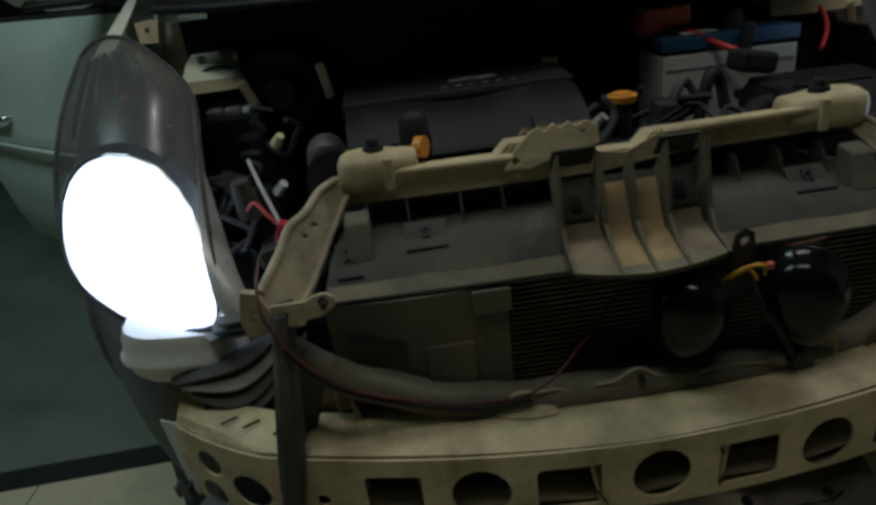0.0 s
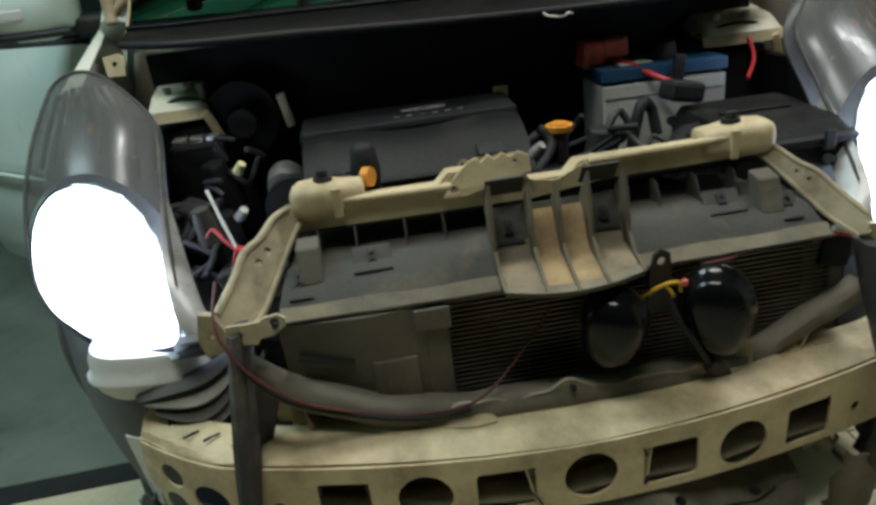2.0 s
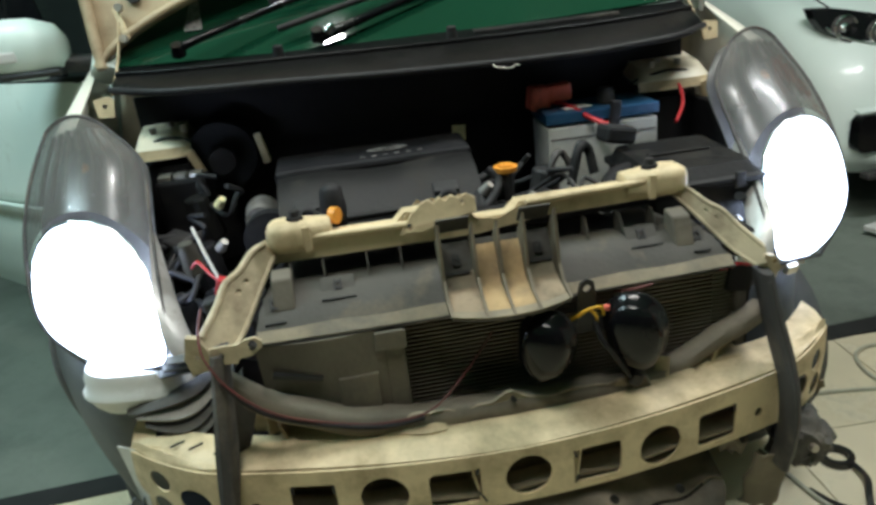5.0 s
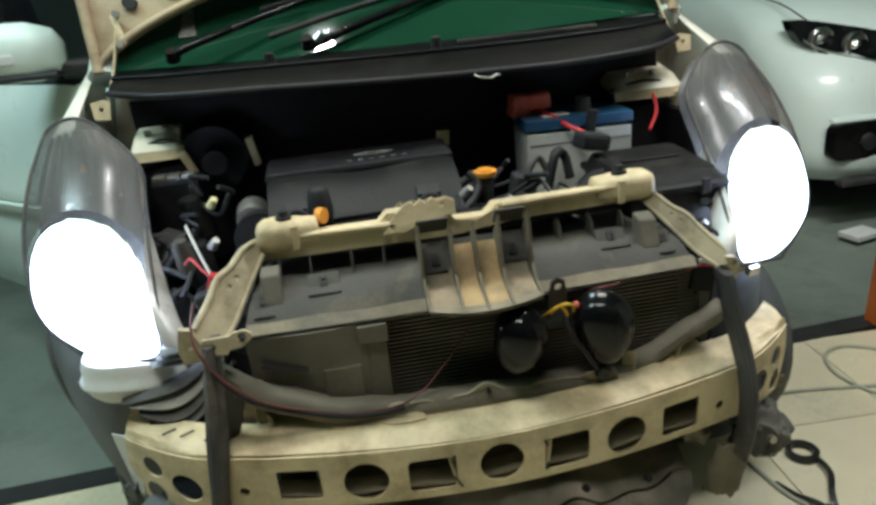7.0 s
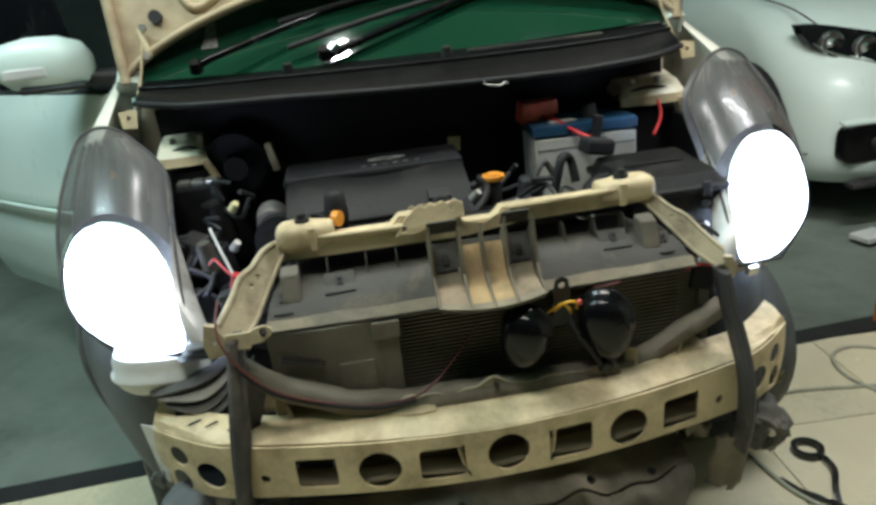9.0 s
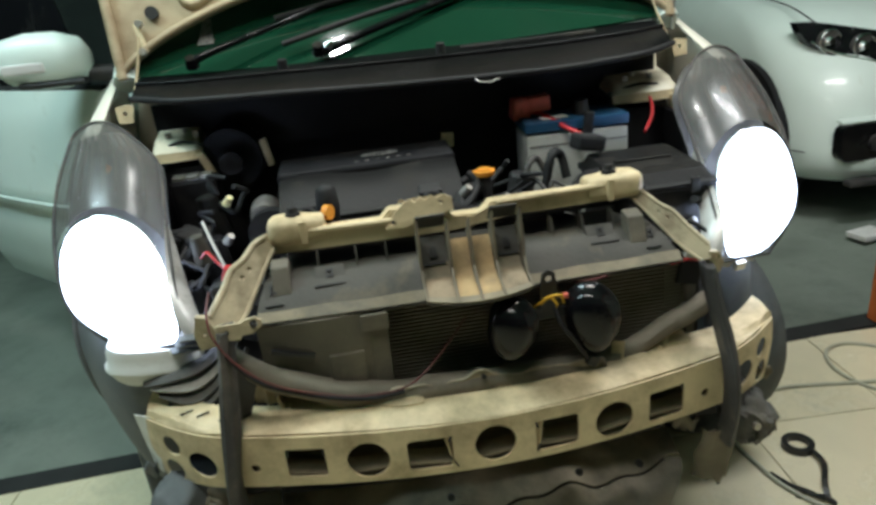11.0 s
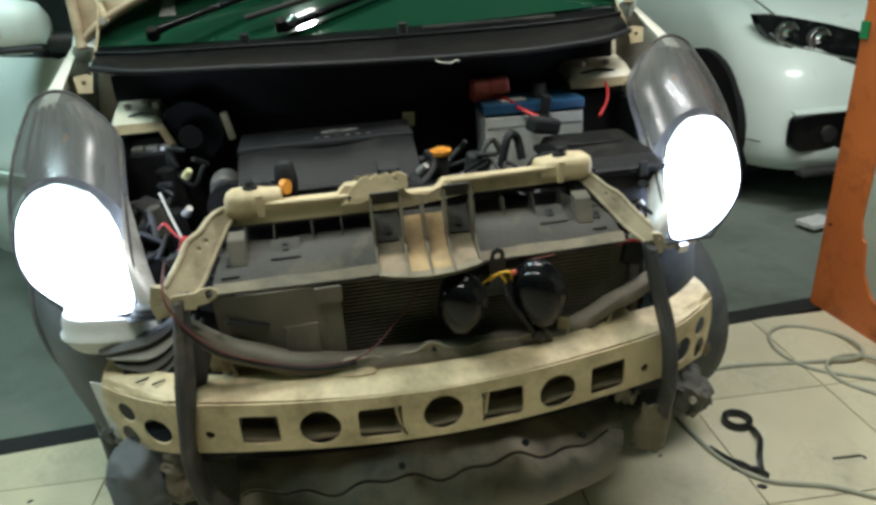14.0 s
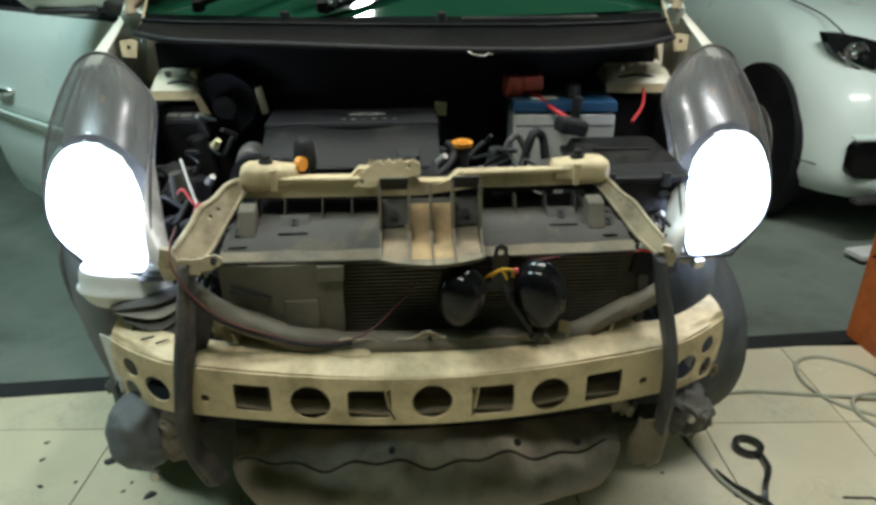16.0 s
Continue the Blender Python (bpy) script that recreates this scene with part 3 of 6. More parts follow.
def air_scoop():
    sc = part("air_scoop", sheet(B(), scoop_f, 12, 10, 0.004, (0, 0.3, -0.9)), GREY_PLASTIC, car, "grey plastic air scoop with dust-covered cells", smooth=True)
    for a, b in ((0.30, 0.497), (0.513, 0.718)):
        f = lambda u, v, a=a, b=b: Vector(scoop_f(a + (b - a) * u, 0.10 + 0.87 * v)) + Vector((0, -0.3, 0.9)) * 0.0025
        part("dusty_cell", sheet(B(), f, 4, 10, 0.001, (0, 0.3, -0.9)), TAN_DUST, sc, "tan dust-covered cell", smooth=True)
    for a, b in ((0.02, 0.28), (0.74, 0.98)):
        f = lambda u, v, a=a, b=b: Vector(scoop_f(a + (b - a) * u, 0.42 + 0.55 * v)) + Vector((0, -0.3, 0.9)) * 0.0025
        part("dusty_side_cell", sheet(B(), f, 4, 10, 0.001, (0, 0.3, -0.9)), PALE_DUST, sc, "pale dusty side cell", smooth=True)
    for a, b in ((0.02, 0.28), (0.74, 0.98)):
        f = lambda u, v, a=a, b=b: Vector(scoop_f(a + (b - a) * u, 0.66 + 0.27 * v)) + Vector((0, -0.3, 0.9)) * 0.0042
        part("dusty_floor", sheet(B(), f, 4, 4, 0.001, (0, 0.3, -0.9)), FLOOR_DUST, sc, "tan dust on the scoop floor", smooth=True)
    f = lambda u, v: Vector(scoop_f(u, 0.93 + 0.07 * v)) + Vector((0, -0.3, 0.9)) * 0.004
    part("scoop_lip", sheet(B(), f, 14, 2, 0.003, (0, 0.3, -0.9)), PALE_DUST, sc, "worn pale lip", smooth=True)
    for i, u in enumerate((0.0, 0.29, 0.505, 0.725, 1.0)):
        bm = B()
        rows = []
        for j in range(11):
            v = j / 10
            p = Vector(scoop_f(u, v))
            h = (0.046, 0.040, 0.036, 0.046, 0.046)[i] * max(0, 1 - 1.25 * v) ** 0.9 + 0.006 + 0.004 * math.sin(math.pi * v)
            rows.append((p, p + Vector((0, -0.62, 0.78)) * h))
        ring = [[bm.verts.new(a + Vector((dx, 0, 0))) for a in (q[0], q[1])] for dx in (-0.002, 0.002) for q in rows]
        n = len(rows)
        A, C = ring[:n], ring[n:]
        for k in range(n - 1):
            bm.faces.new((A[k][0], A[k + 1][0], A[k + 1][1], A[k][1]))
            bm.faces.new((C[k][1], C[k + 1][1], C[k + 1][0], C[k][0]))
            bm.faces.new((A[k][1], A[k + 1][1], C[k + 1][1], C[k][1]))
        part("fin", bm, BROWN_DUST, sc)
    for x in (-0.052, 0.070):
        bm = B()
        for dx in (-0.004, 0.004):
            box(bm, (x + dx, 0.074, 0.797), (0.003, 0.003, 0.014), (-30, 0, 0))
        for dz in (-0.006, 0.0, 0.006):
            box(bm, (x, 0.074 + 0.5 * dz, 0.797 + dz), (0.008, 0.003, 0.0025), (-30, 0, 0))
        part("clip", bm, INK_DARK, sc, "small black clip slot")
        part("cell_step", box(B(), (x - 0.002, 0.0665, 0.779), (0.040, 0.006, 0.004), (-30, 0, 0)), INK_DARK, sc)
    for u0, u1, lift in ((0.0, 0.29, 0.044), (0.725, 1.0, 0.044)):
        f = lambda u, v, u0=u0, u1=u1, lift=lift: Vector(scoop_f(u0 + (u1 - u0) * u, 0.0)) + Vector((0, -0.62, 0.78)) * (lift * (0.25 + 0.75 * v)) + Vector((0, 0.012, 0.006))
        part("top_flange", sheet(B(), f, 4, 4, 0.003, (0, 0.7, 0.3)), GREY_PLASTIC, sc)
    return sc


def condenser():
    core = part("condenser", box(B(), (0.12, 0.098, 0.64), (0.60, 0.012, 0.21)), BLACK, car, "dark finned condenser core behind the grille area")
    for k in range(26):
        z = 0.548 + 0.0070 * k
        bm = box(B(), (0.125, 0.086, z), (0.56, 0.010, 0.0024), (-8, 0, 0))
        part("fin", bm, FIN, core)
    part("core_edge", box(B(), (0.398, 0.084, 0.64), (0.018, 0.012, 0.20)), GREY_PLASTIC, core, bevel=0.002)
    return core


def lower_support():
    """Curved lower crossmember of the radiator support."""
    pts = [(-0.405, 0.065, 0.668), (-0.35, 0.052, 0.632), (-0.25, 0.038, 0.592), (-0.15, 0.036, 0.570), (0.0, 0.036, 0.566), (0.13, 0.036, 0.562), (0.21, 0.042, 0.556), (0.30, 0.056, 0.582), (0.36, 0.062, 0.608), (0.42, 0.068, 0.634)]
    bm = B()
    rings = []
    for p in spline(pts, 5):
        h = 0.021 - 0.006 * min(1, max(0, (p.x - 0.15) / 0.12))
        ring = []
        for k in range(10):
            a = 2 * math.pi * k / 10
            ring.append(bm.verts.new(p + Vector((0, 0.020 * math.copysign(abs(math.cos(a)) ** 0.5, math.cos(a)) - 0.002, h * math.copysign(abs(math.sin(a)) ** 0.7, math.sin(a)) + 0.002 * math.sin(60 * p.x)))))
        rings.append(ring)
    skin(bm, rings, True, True)
    ls = part("lower_crossmember", bm, BAR_DUST, car, "dusty grey curved lower crossmember", smooth=True)
    def lip(u, v):
        x = -0.155 + 0.35 * u
        wave = 0.003 * math.sin(u * 19) + 0.002 * math.sin(u * 47) + 0.012 * math.exp(-((u - 0.455) * 15) ** 2) + 0.008 * math.exp(-((u - 0.93) * 22) ** 2)
        return x, 0.0205 - 0.003 * v, 0.574 - 0.006 * u + (0.012 + wave) * v
    part("front_lip", sheet(B(), lip, 60, 3, 0.004, (0, 1, 0.2)), LIP_DUST, ls, "pale dusty wavy lip", smooth=True)
    edge = [Vector(lip(k / 40, 1)) for k in range(41)]
    part("lip_edge", tube(B(), edge, 0.0014, 6, 1), LIP_DUST, ls, "worn pale lip edge", smooth=True)
    part("lip_bolt", cyl(B(), (0.004, 0.018, 0.586), (0.004, 0.010, 0.588), 0.004, n=8), INK_DARK, ls)
    part("end_shoe", box(B(), (0.206, 0.03, 0.566), (0.026, 0.03, 0.034), (0, -24, 0)), BROWN_DUST, ls, bevel=0.004)
    return ls


def side_shield():
    f = lambda u, v: (-0.352 + 0.205 * u, 0.052 - 0.012 * math.sin(u * 3) + 0.02 * v * (1 - u), 0.722 - 0.02 * u * 0 - 0.145 * v)
    sh = part("radiator_side_shield", sheet(B(), f, 10, 8, 0.004, (0, 1, 0)), SHIELD_DUST, car, "dusty grey radiator side shield", smooth=True)
    part("raised_panel", box(B(), (-0.215, 0.046, 0.625), (0.06, 0.008, 0.06)), SHIELD_DUST, sh, bevel=0.003)
    part("shield_flange", box(B(), (-0.162, 0.04, 0.705), (0.045, 0.006, 0.03)), SHIELD_DUST, sh, bevel=0.002)
    part("shield_edge", box(B(), (-0.158, 0.05, 0.63), (0.03, 0.008, 0.12)), SHIELD_DUST, sh, bevel=0.002)
    # Dark bar paints a groove's shade; the sheet itself is smooth.
    part("groove_shade", box(B(), (-0.30, 0.046, 0.668), (0.07, 0.010, 0.006), (0, 14, 0)), DARK_PLASTIC, sh)
    f = lambda u, v: (0.352 + 0.03 * u, 0.085, 0.70 - 0.10 * v)
    part("edge_strip", sheet(B(), f, 2, 4, 0.004, (0, 1, 0)), SHIELD_DUST, sh)
    return sh


def radiator_post(s):
    if s < 0:
        pts = [(-0.396, 0.030, 0.735), (-0.402, 0.018, 0.68), (-0.411, 0.0, 0.60), (-0.419, -0.018, 0.53), (-0.427, -0.022, 0.46), (-0.424, -0.004, 0.37), (-0.402, 0.02, 0.29)]
    else:
        pts = [(0.408, 0.035, 0.715), (0.415, 0.02, 0.66), (0.427, -0.002, 0.587), (0.430, -0.022, 0.53), (0.431, -0.026, 0.46), (0.430, -0.012, 0.385)]
    bm = B()
    rings = []
    path = spline(pts, 4)
    for i, p in enumerate(path):
        t = i / (len(path) - 1)
        w = (0.0135 if s < 0 else 0.0115) + 0.004 * math.exp(-((t - 0.36) * 6) ** 2) - 0.002 * t + (0.012 * max(0, t - 0.8) / 0.2 if s < 0 else 0)
        rings.append([bm.verts.new(p + Vector(q)) for q in ((-w * 0.8, -0.008, 0), (-w * 0.2, -0.016, 0), (w * 0.45, -0.012, 0), (w, 0.012, 0), (w * 0.8, 0.03, 0), (-w * 0.7, 0.026, 0))])
    skin(bm, rings, True, True)
    post = part("radiator_side_post", bm, POST_PLASTIC, car, "dusty black plastic side post", smooth=True)
    reach = 0.055
    f = lambda u, v: (s * (0.415 - reach * u * (1 - 0.6 * v)), 0.028 + 0.016 * u, 0.665 - 0.02 * u - 0.095 * v)
    if s < 0:
        part("gusset", sheet(B(), f, 4, 5, 0.006, (0, 1, 0)), POST_PLASTIC, post)
    part("post_ridge", tube(B(), [p + Vector((-0.004, -0.015, 0)) for p in path[1:-1:2]], 0.003), POST_PLASTIC, post, smooth=True)
    return post


def lamp_f(u, v, s, lift=0.0):
    outer = spline([(0.610, 0.185, 0.650), (0.715, 0.265, 0.715), (0.748, 0.36, 0.815), (0.748, 0.45, 0.905), (0.728, 0.54, 0.984)], 8)
    inner = spline([(0.480, 0.140, 0.668), (0.497, 0.175, 0.727), (0.512, 0.25, 0.790), (0.528, 0.345, 0.857), (0.545, 0.44, 0.930), (0.620, 0.525, 0.987)], 8)
    def at(c):
        q = v * (len(c) - 1)
        i = min(int(q), len(c) - 2)
        return c[i].lerp(c[i + 1], q - i)
    a, b = at(outer), at(inner)
    p = a.lerp(b, u)
    bulge = 4 * u * (1 - u) * (0.030 + 0.03 * math.sin(math.pi * v)) * min(1, 6 * v + 0.3, 5 * (1 - v) + 0.25) + lift
    p = p + Vector((-0.10 + 0.25 * (0.5 - u), -0.80, 0.50)).normalized() * bulge
    p = p + Vector((0, 0.010, 0.020)) * (4 * u * (1 - u) * max(0, (v - 0.82) / 0.18) ** 2)
    return Vector((s * p.x, p.y, p.z))


def headlamp(s):
    bm = B()
    def back(u, v):
        p = lamp_f(0.04 + 0.92 * u, 0.03 + 0.94 * v, s)
        k = math.sin(math.pi * min(1, max(0, u))) * math.sin(math.pi * min(1, max(0, v)))
        return p + Vector((0, 0.05 + 0.10 * k, -0.02 - 0.03 * k))
    sheet(bm, back, 12, 16, 0.004, (0, 1, -0.3))
    hl = part("headlamp", bm, REFLECT, car, "tall headlamp switched on, glaring white below a smoked upper lens", smooth=True)
    split = 0.60
    def lit(r, a, lift=0.0):
        c, d = math.cos(a), math.sin(a)
        p = 0.55 if d < 0 < c else (0.72 if d < 0 else 0.92)
        return lamp_f(0.475 + 0.452 * r * math.copysign(abs(c) ** p, c), 0.285 + 0.268 * r * math.copysign(abs(d) ** p, d), s, lift)
    bm = B()
    rings = [[bm.verts.new(lit(r, 2 * math.pi * k / 48, lift) + Vector((0, back, -0.4 * back))) for k in range(48)]
             for r, lift, back in ((0.04, 0, 0), (0.3, 0, 0), (0.6, 0, 0), (0.85, 0, 0), (1.0, 0, 0), (1.0, 0, 0.004), (0.85, 0, 0.004), (0.04, 0, 0.004))]
    skin(bm, rings, True, True)
    part("lit_lens", bm, LIT, hl, "glaring white lit lens", smooth=True)
    ring = [lit(1.035 + 0.012 * math.sin(9 * k), 2 * math.pi * k / 48) + Vector((0, 0.004, -0.002)) for k in range(49)]
    part("reflector_edge", tube(B(), ring, 0.0035, 8, 1, False), CHROME, hl, "bright reflector edge", smooth=True)
    f = lambda u, v: lamp_f(u, split + (1 - split) * v - 0.14 * (1 - v) * (2 * u - 1) ** 2, s)
    part("smoked_lens", sheet(B(), f, 16, 14, 0.003, (0, 1, -0.5)), SMOKED, hl, "smoked grey upper lens", smooth=True)
    bm = B()
    rim = [lamp_f(0, k / 16, s) for k in range(17)] + [lamp_f(k / 8, 1, s) for k in range(1, 9)] + [lamp_f(1, 1 - k / 16, s) for k in range(1, 17)] + [lamp_f(1 - k / 8, 0, s) for k in range(1, 8)]
    tube(bm, rim + rim[:1], 0.0035, 6, 1, False)
    part("housing_rim", bm, POST_PLASTIC, hl, "dark housing rim", smooth=True)
    f = lambda u, v: lamp_f(0.935 + 0.055 * v * v + (0.065 - 0.06 * v * v) * u, 0.0 + 0.56 * v, s, 0.003 + 0.006 * math.sin(3.1 * u) * (1 - v)) + Vector((-s * 0.036 * u * (1 - v) ** 0.8, 0.012 * u, -0.02 * u))
    part("inner_bezel", sheet(B(), f, 6, 16, 0.003, (0, 1, -0.3)), BEZEL, hl, "silver inner bezel", smooth=True)
    f = lambda u, v: lamp_f(0.30 + 0.62 * u, -0.012 + 0.035 * v, s, 0.004) + Vector((0, 0.006, -0.012 * (1 - v) + 0.003 * math.sin(14 * u)))
    part("lower_bezel", sheet(B(), f, 12, 3, 0.003, (0, 1, -0.3)), BEZEL, hl, "silver lower bezel", smooth=True)
    c = lamp_f(0.62, 0.0, s) + Vector((0, -0.004, -0.012))
    part("clip_nut", box(B(), c, (0.022, 0.012, 0.018), (20, 0, s * 10)), STEEL, hl, "square metal clip nut", bevel=0.002)
    for k in range(7):
        u = 0.16 + 0.11 * k
        pts = [lamp_f(u, 0.66 + 0.07 * q, s) + Vector((0, 0.012, -0.006)) for q in range(5)]
        part("flute", tube(B(), pts, 0.004), FLUTE, hl, smooth=True)
    bm = B()
    a = lamp_f(0.5, 0.80, s) + Vector((0, 0.05, -0.02))
    cyl(bm, a, a + Vector((0, -0.03, 0.005)), 0.022, 0.028, 14)
    part("indicator_reflector", bm, REFLECT, hl, smooth=True)
    bm = B()
    cyl(bm, a + Vector((0, -0.03, 0)), a + Vector((0, -0.05, 0)), 0.008, 0.005, 10)
    part("indicator_bulb", bm, ORANGE_CAP, hl, "amber indicator bulb", smooth=True)
    return hl


def lamp_foot():
    """White washer tank below the headlamp, with its seam."""
    bm = B()
    rings = []
    for z, g in ((0.600, 0.84), (0.610, 0.95), (0.622, 1.0), (0.626, 1.07), (0.631, 1.07), (0.635, 1.0), (0.655, 0.98), (0.668, 0.90)):
        cx, cy = -0.562, 0.185
        rings.append([bm.verts.new((cx + 0.076 * g * math.copysign(abs(math.cos(a)) ** 0.6, math.cos(a)), cy + 0.055 * g * math.copysign(abs(math.sin(a)) ** 0.7, math.sin(a)), z + 0.03 * (-(math.cos(a)) * 0.35)))
                      for a in [2 * math.pi * k / 24 for k in range(24)]])
    skin(bm, rings, True, True)
    tank = part("washer_tank", bm, BATT_WHITE, car, "off-white plastic washer tank with a moulded seam", smooth=True)
    # folded sheet plastic between the tank and the post
    for k in range(4):
        def fold(u, v, k=k):
            x = -0.575 + 0.14 * u + 0.012 * k
            y = 0.150 - 0.035 * math.sin(math.pi * min(1, 0.25 + 0.75 * u)) - 0.004 * k + 0.05 * v
            z = 0.606 + 0.045 * u * u - 0.014 * k + 0.010 * math.sin(5 * u + k) + 0.014 * math.sin(math.pi * v) - 0.03 * u * (1 - u)
            return x, y, z
        part("folded_strip", sheet(B(), fold, 14, 5, 0.004, (0, 0.4, -1)), FOLD if k == 1 else LINER_DARK, tank, "crumpled grey plastic below the tank", smooth=True)
    bm = B()
    for k in range(3):
        box(bm, (-0.49 + 0.008 * k, 0.135, 0.662 + 0.010 * k), (0.05, 0.026, 0.004), (0, 8, 20))
    part("tank_clip", bm, LINER, tank, bevel=0.002)


def horn(x, z, rx, rz, tilt):
    bm = B()
    rings = []
    for t, r, dz in ((0.0, 0.62, 0.0), (0.008, 0.90, 0.0), (0.018, 1.0, 0), (0.021, 1.04, 0), (0.025, 1.04, 0), (0.028, 0.98, 0), (0.042, 0.93, -0.002), (0.052, 0.85, -0.003), (0.059, 0.65, -0.004), (0.0625, 0.40, -0.004), (0.064, 0.10, -0.004)):
        ring = []
        for k in range(32):
            a = 2 * math.pi * k / 32
            spiral = 1 + 0.06 * math.cos(a + 0.8) + 0.03 * math.sin(3 * a)
            ring.append(bm.verts.new((rx * r * spiral * math.cos(a), 0.030 - t, rz * r * spiral * math.sin(a) + dz)))
        rings.append(ring)
    skin(bm, rings, True, True)
    turn = pose(x, 0.012, z, 8, tilt, -30)
    bm.transform(turn)
    h = part("horn", bm, BLACK_GLOSS, car, "glossy black snail horn hung before the condenser", smooth=True)
    mouth = [turn @ Vector((0.84 * rx * math.cos(a), -0.019, 0.84 * rz * math.sin(a) - 0.003)) for a in [radians(235 + 9 * k) for k in range(12)]]
    part("horn_mouth", tube(B(), mouth, lambda t: 0.0025 + 0.002 * math.sin(3.1 * t), 8, 2), BLACK_GLOSS, h, "raised spiral mouth", smooth=True)
    return h


def horns():
    horn(0.056, 0.672, 0.041, 0.057, 10)
    horn(0.190, 0.670, 0.045, 0.063, -6)
    bm = plate(B(), [(-0.014, -0.05), (0.014, -0.05), (0.014, 0.0), (0.010, 0.022), (0.0, 0.028), (-0.010, 0.022), (-0.014, 0.0)], [circle(0, 0.012, 0.006, n=10)], 0.004,
               lambda u, d, w: (0.126 + u, 0.026 + d + 0.1 * (0.02 - w), 0.728 + w))
    br = part("horn_bracket", bm, DARK_PLASTIC, car, "dark steel horn bracket")
    part("bracket_arm", box(B(), (0.128, 0.048, 0.668), (0.07, 0.004, 0.022)), DARK_PLASTIC, br, bevel=0.002)
    bm = B()
    tube(bm, [(0.112, 0.03, 0.695), (0.118, 0.018, 0.708), (0.128, 0.012, 0.716), (0.142, 0.012, 0.714), (0.146, 0.016, 0.70)], 0.0024)
    tube(bm, [(0.100, 0.03, 0.692), (0.110, 0.02, 0.704), (0.124, 0.016, 0.712), (0.134, 0.012, 0.700), (0.133, 0.016, 0.69)], 0.0024)
    part("yellow_wire", bm, YELLOW, br, "yellow horn wires", smooth=True)
    part("connector", box(B(), (0.15, 0.014, 0.712), (0.008, 0.008, 0.009)), RED_COVER, br, bevel=0.002)
    bm = tube(B(), [(0.130, 0.012, 0.695), (0.136, -0.002, 0.67), (0.155, -0.004, 0.64), (0.178, 0.004, 0.60), (0.188, 0.014, 0.585)], 0.004)
    part("black_cable", bm, RUBBER, br, smooth=True)
    bm = tube(B(), [(0.175, 0.05, 0.716), (0.20, 0.040, 0.720), (0.23, 0.040, 0.723)], 0.0022)
    part("red_wire", bm, WIRE_RED, br, smooth=True)
    part("cable_clip", box(B(), (0.19, 0.008, 0.588), (0.02, 0.014, 0.02), (0, 30, 0)), DARK_PLASTIC, br, bevel=0.003)


def bracket_left():
    outline = [(-0.048, -0.014), (0.0, -0.018), (0.006, -0.010), (0.03, -0.008), (0.05, 0.004), (0.052, 0.016), (0.04, 0.024), (0.02, 0.022), (0.008, 0.016), (-0.045, 0.016)]
    b = part("guide_bracket", plate(B(), outline, [circle(-0.026, 0.0, 0.0055, n=8), circle(0.034, 0.010, 0.009, n=10)], 0.004, lambda u, d, w: (-0.372 + 0.72 * u, 0.022 + d, 0.733 + 0.85 * w)), ARM_PAINT, car, "dusty cream bracket with bolt holes", bevel=0.001)
    part("bracket_pin", cyl(B(), (-0.347, 0.025, 0.742), (-0.347, 0.014, 0.742), 0.004, n=8), DARK_PLASTIC, b)
    bm = tube(B(), [(-0.412, 0.06, 0.79), (-0.415, 0.025, 0.765), (-0.408, 0.005, 0.735), (-0.38, -0.005, 0.69), (-0.33, 0.0, 0.64), (-0.25, 0.015, 0.598), (-0.19, 0.012, 0.588), (-0.12, 0.012, 0.595), (-0.06, 0.04, 0.63), (-0.01, 0.06, 0.68)], 0.0018)
    part("loose_wire", bm, WIRE_RED, b, "loose dark red wire", smooth=True)
    bm = tube(B(), [(-0.40, 0.012, 0.70), (-0.35, 0.005, 0.645), (-0.27, 0.012, 0.602), (-0.19, 0.010, 0.583), (-0.13, 0.010, 0.586)], 0.004)
    part("black_harness", bm, RUBBER, b, smooth=True)


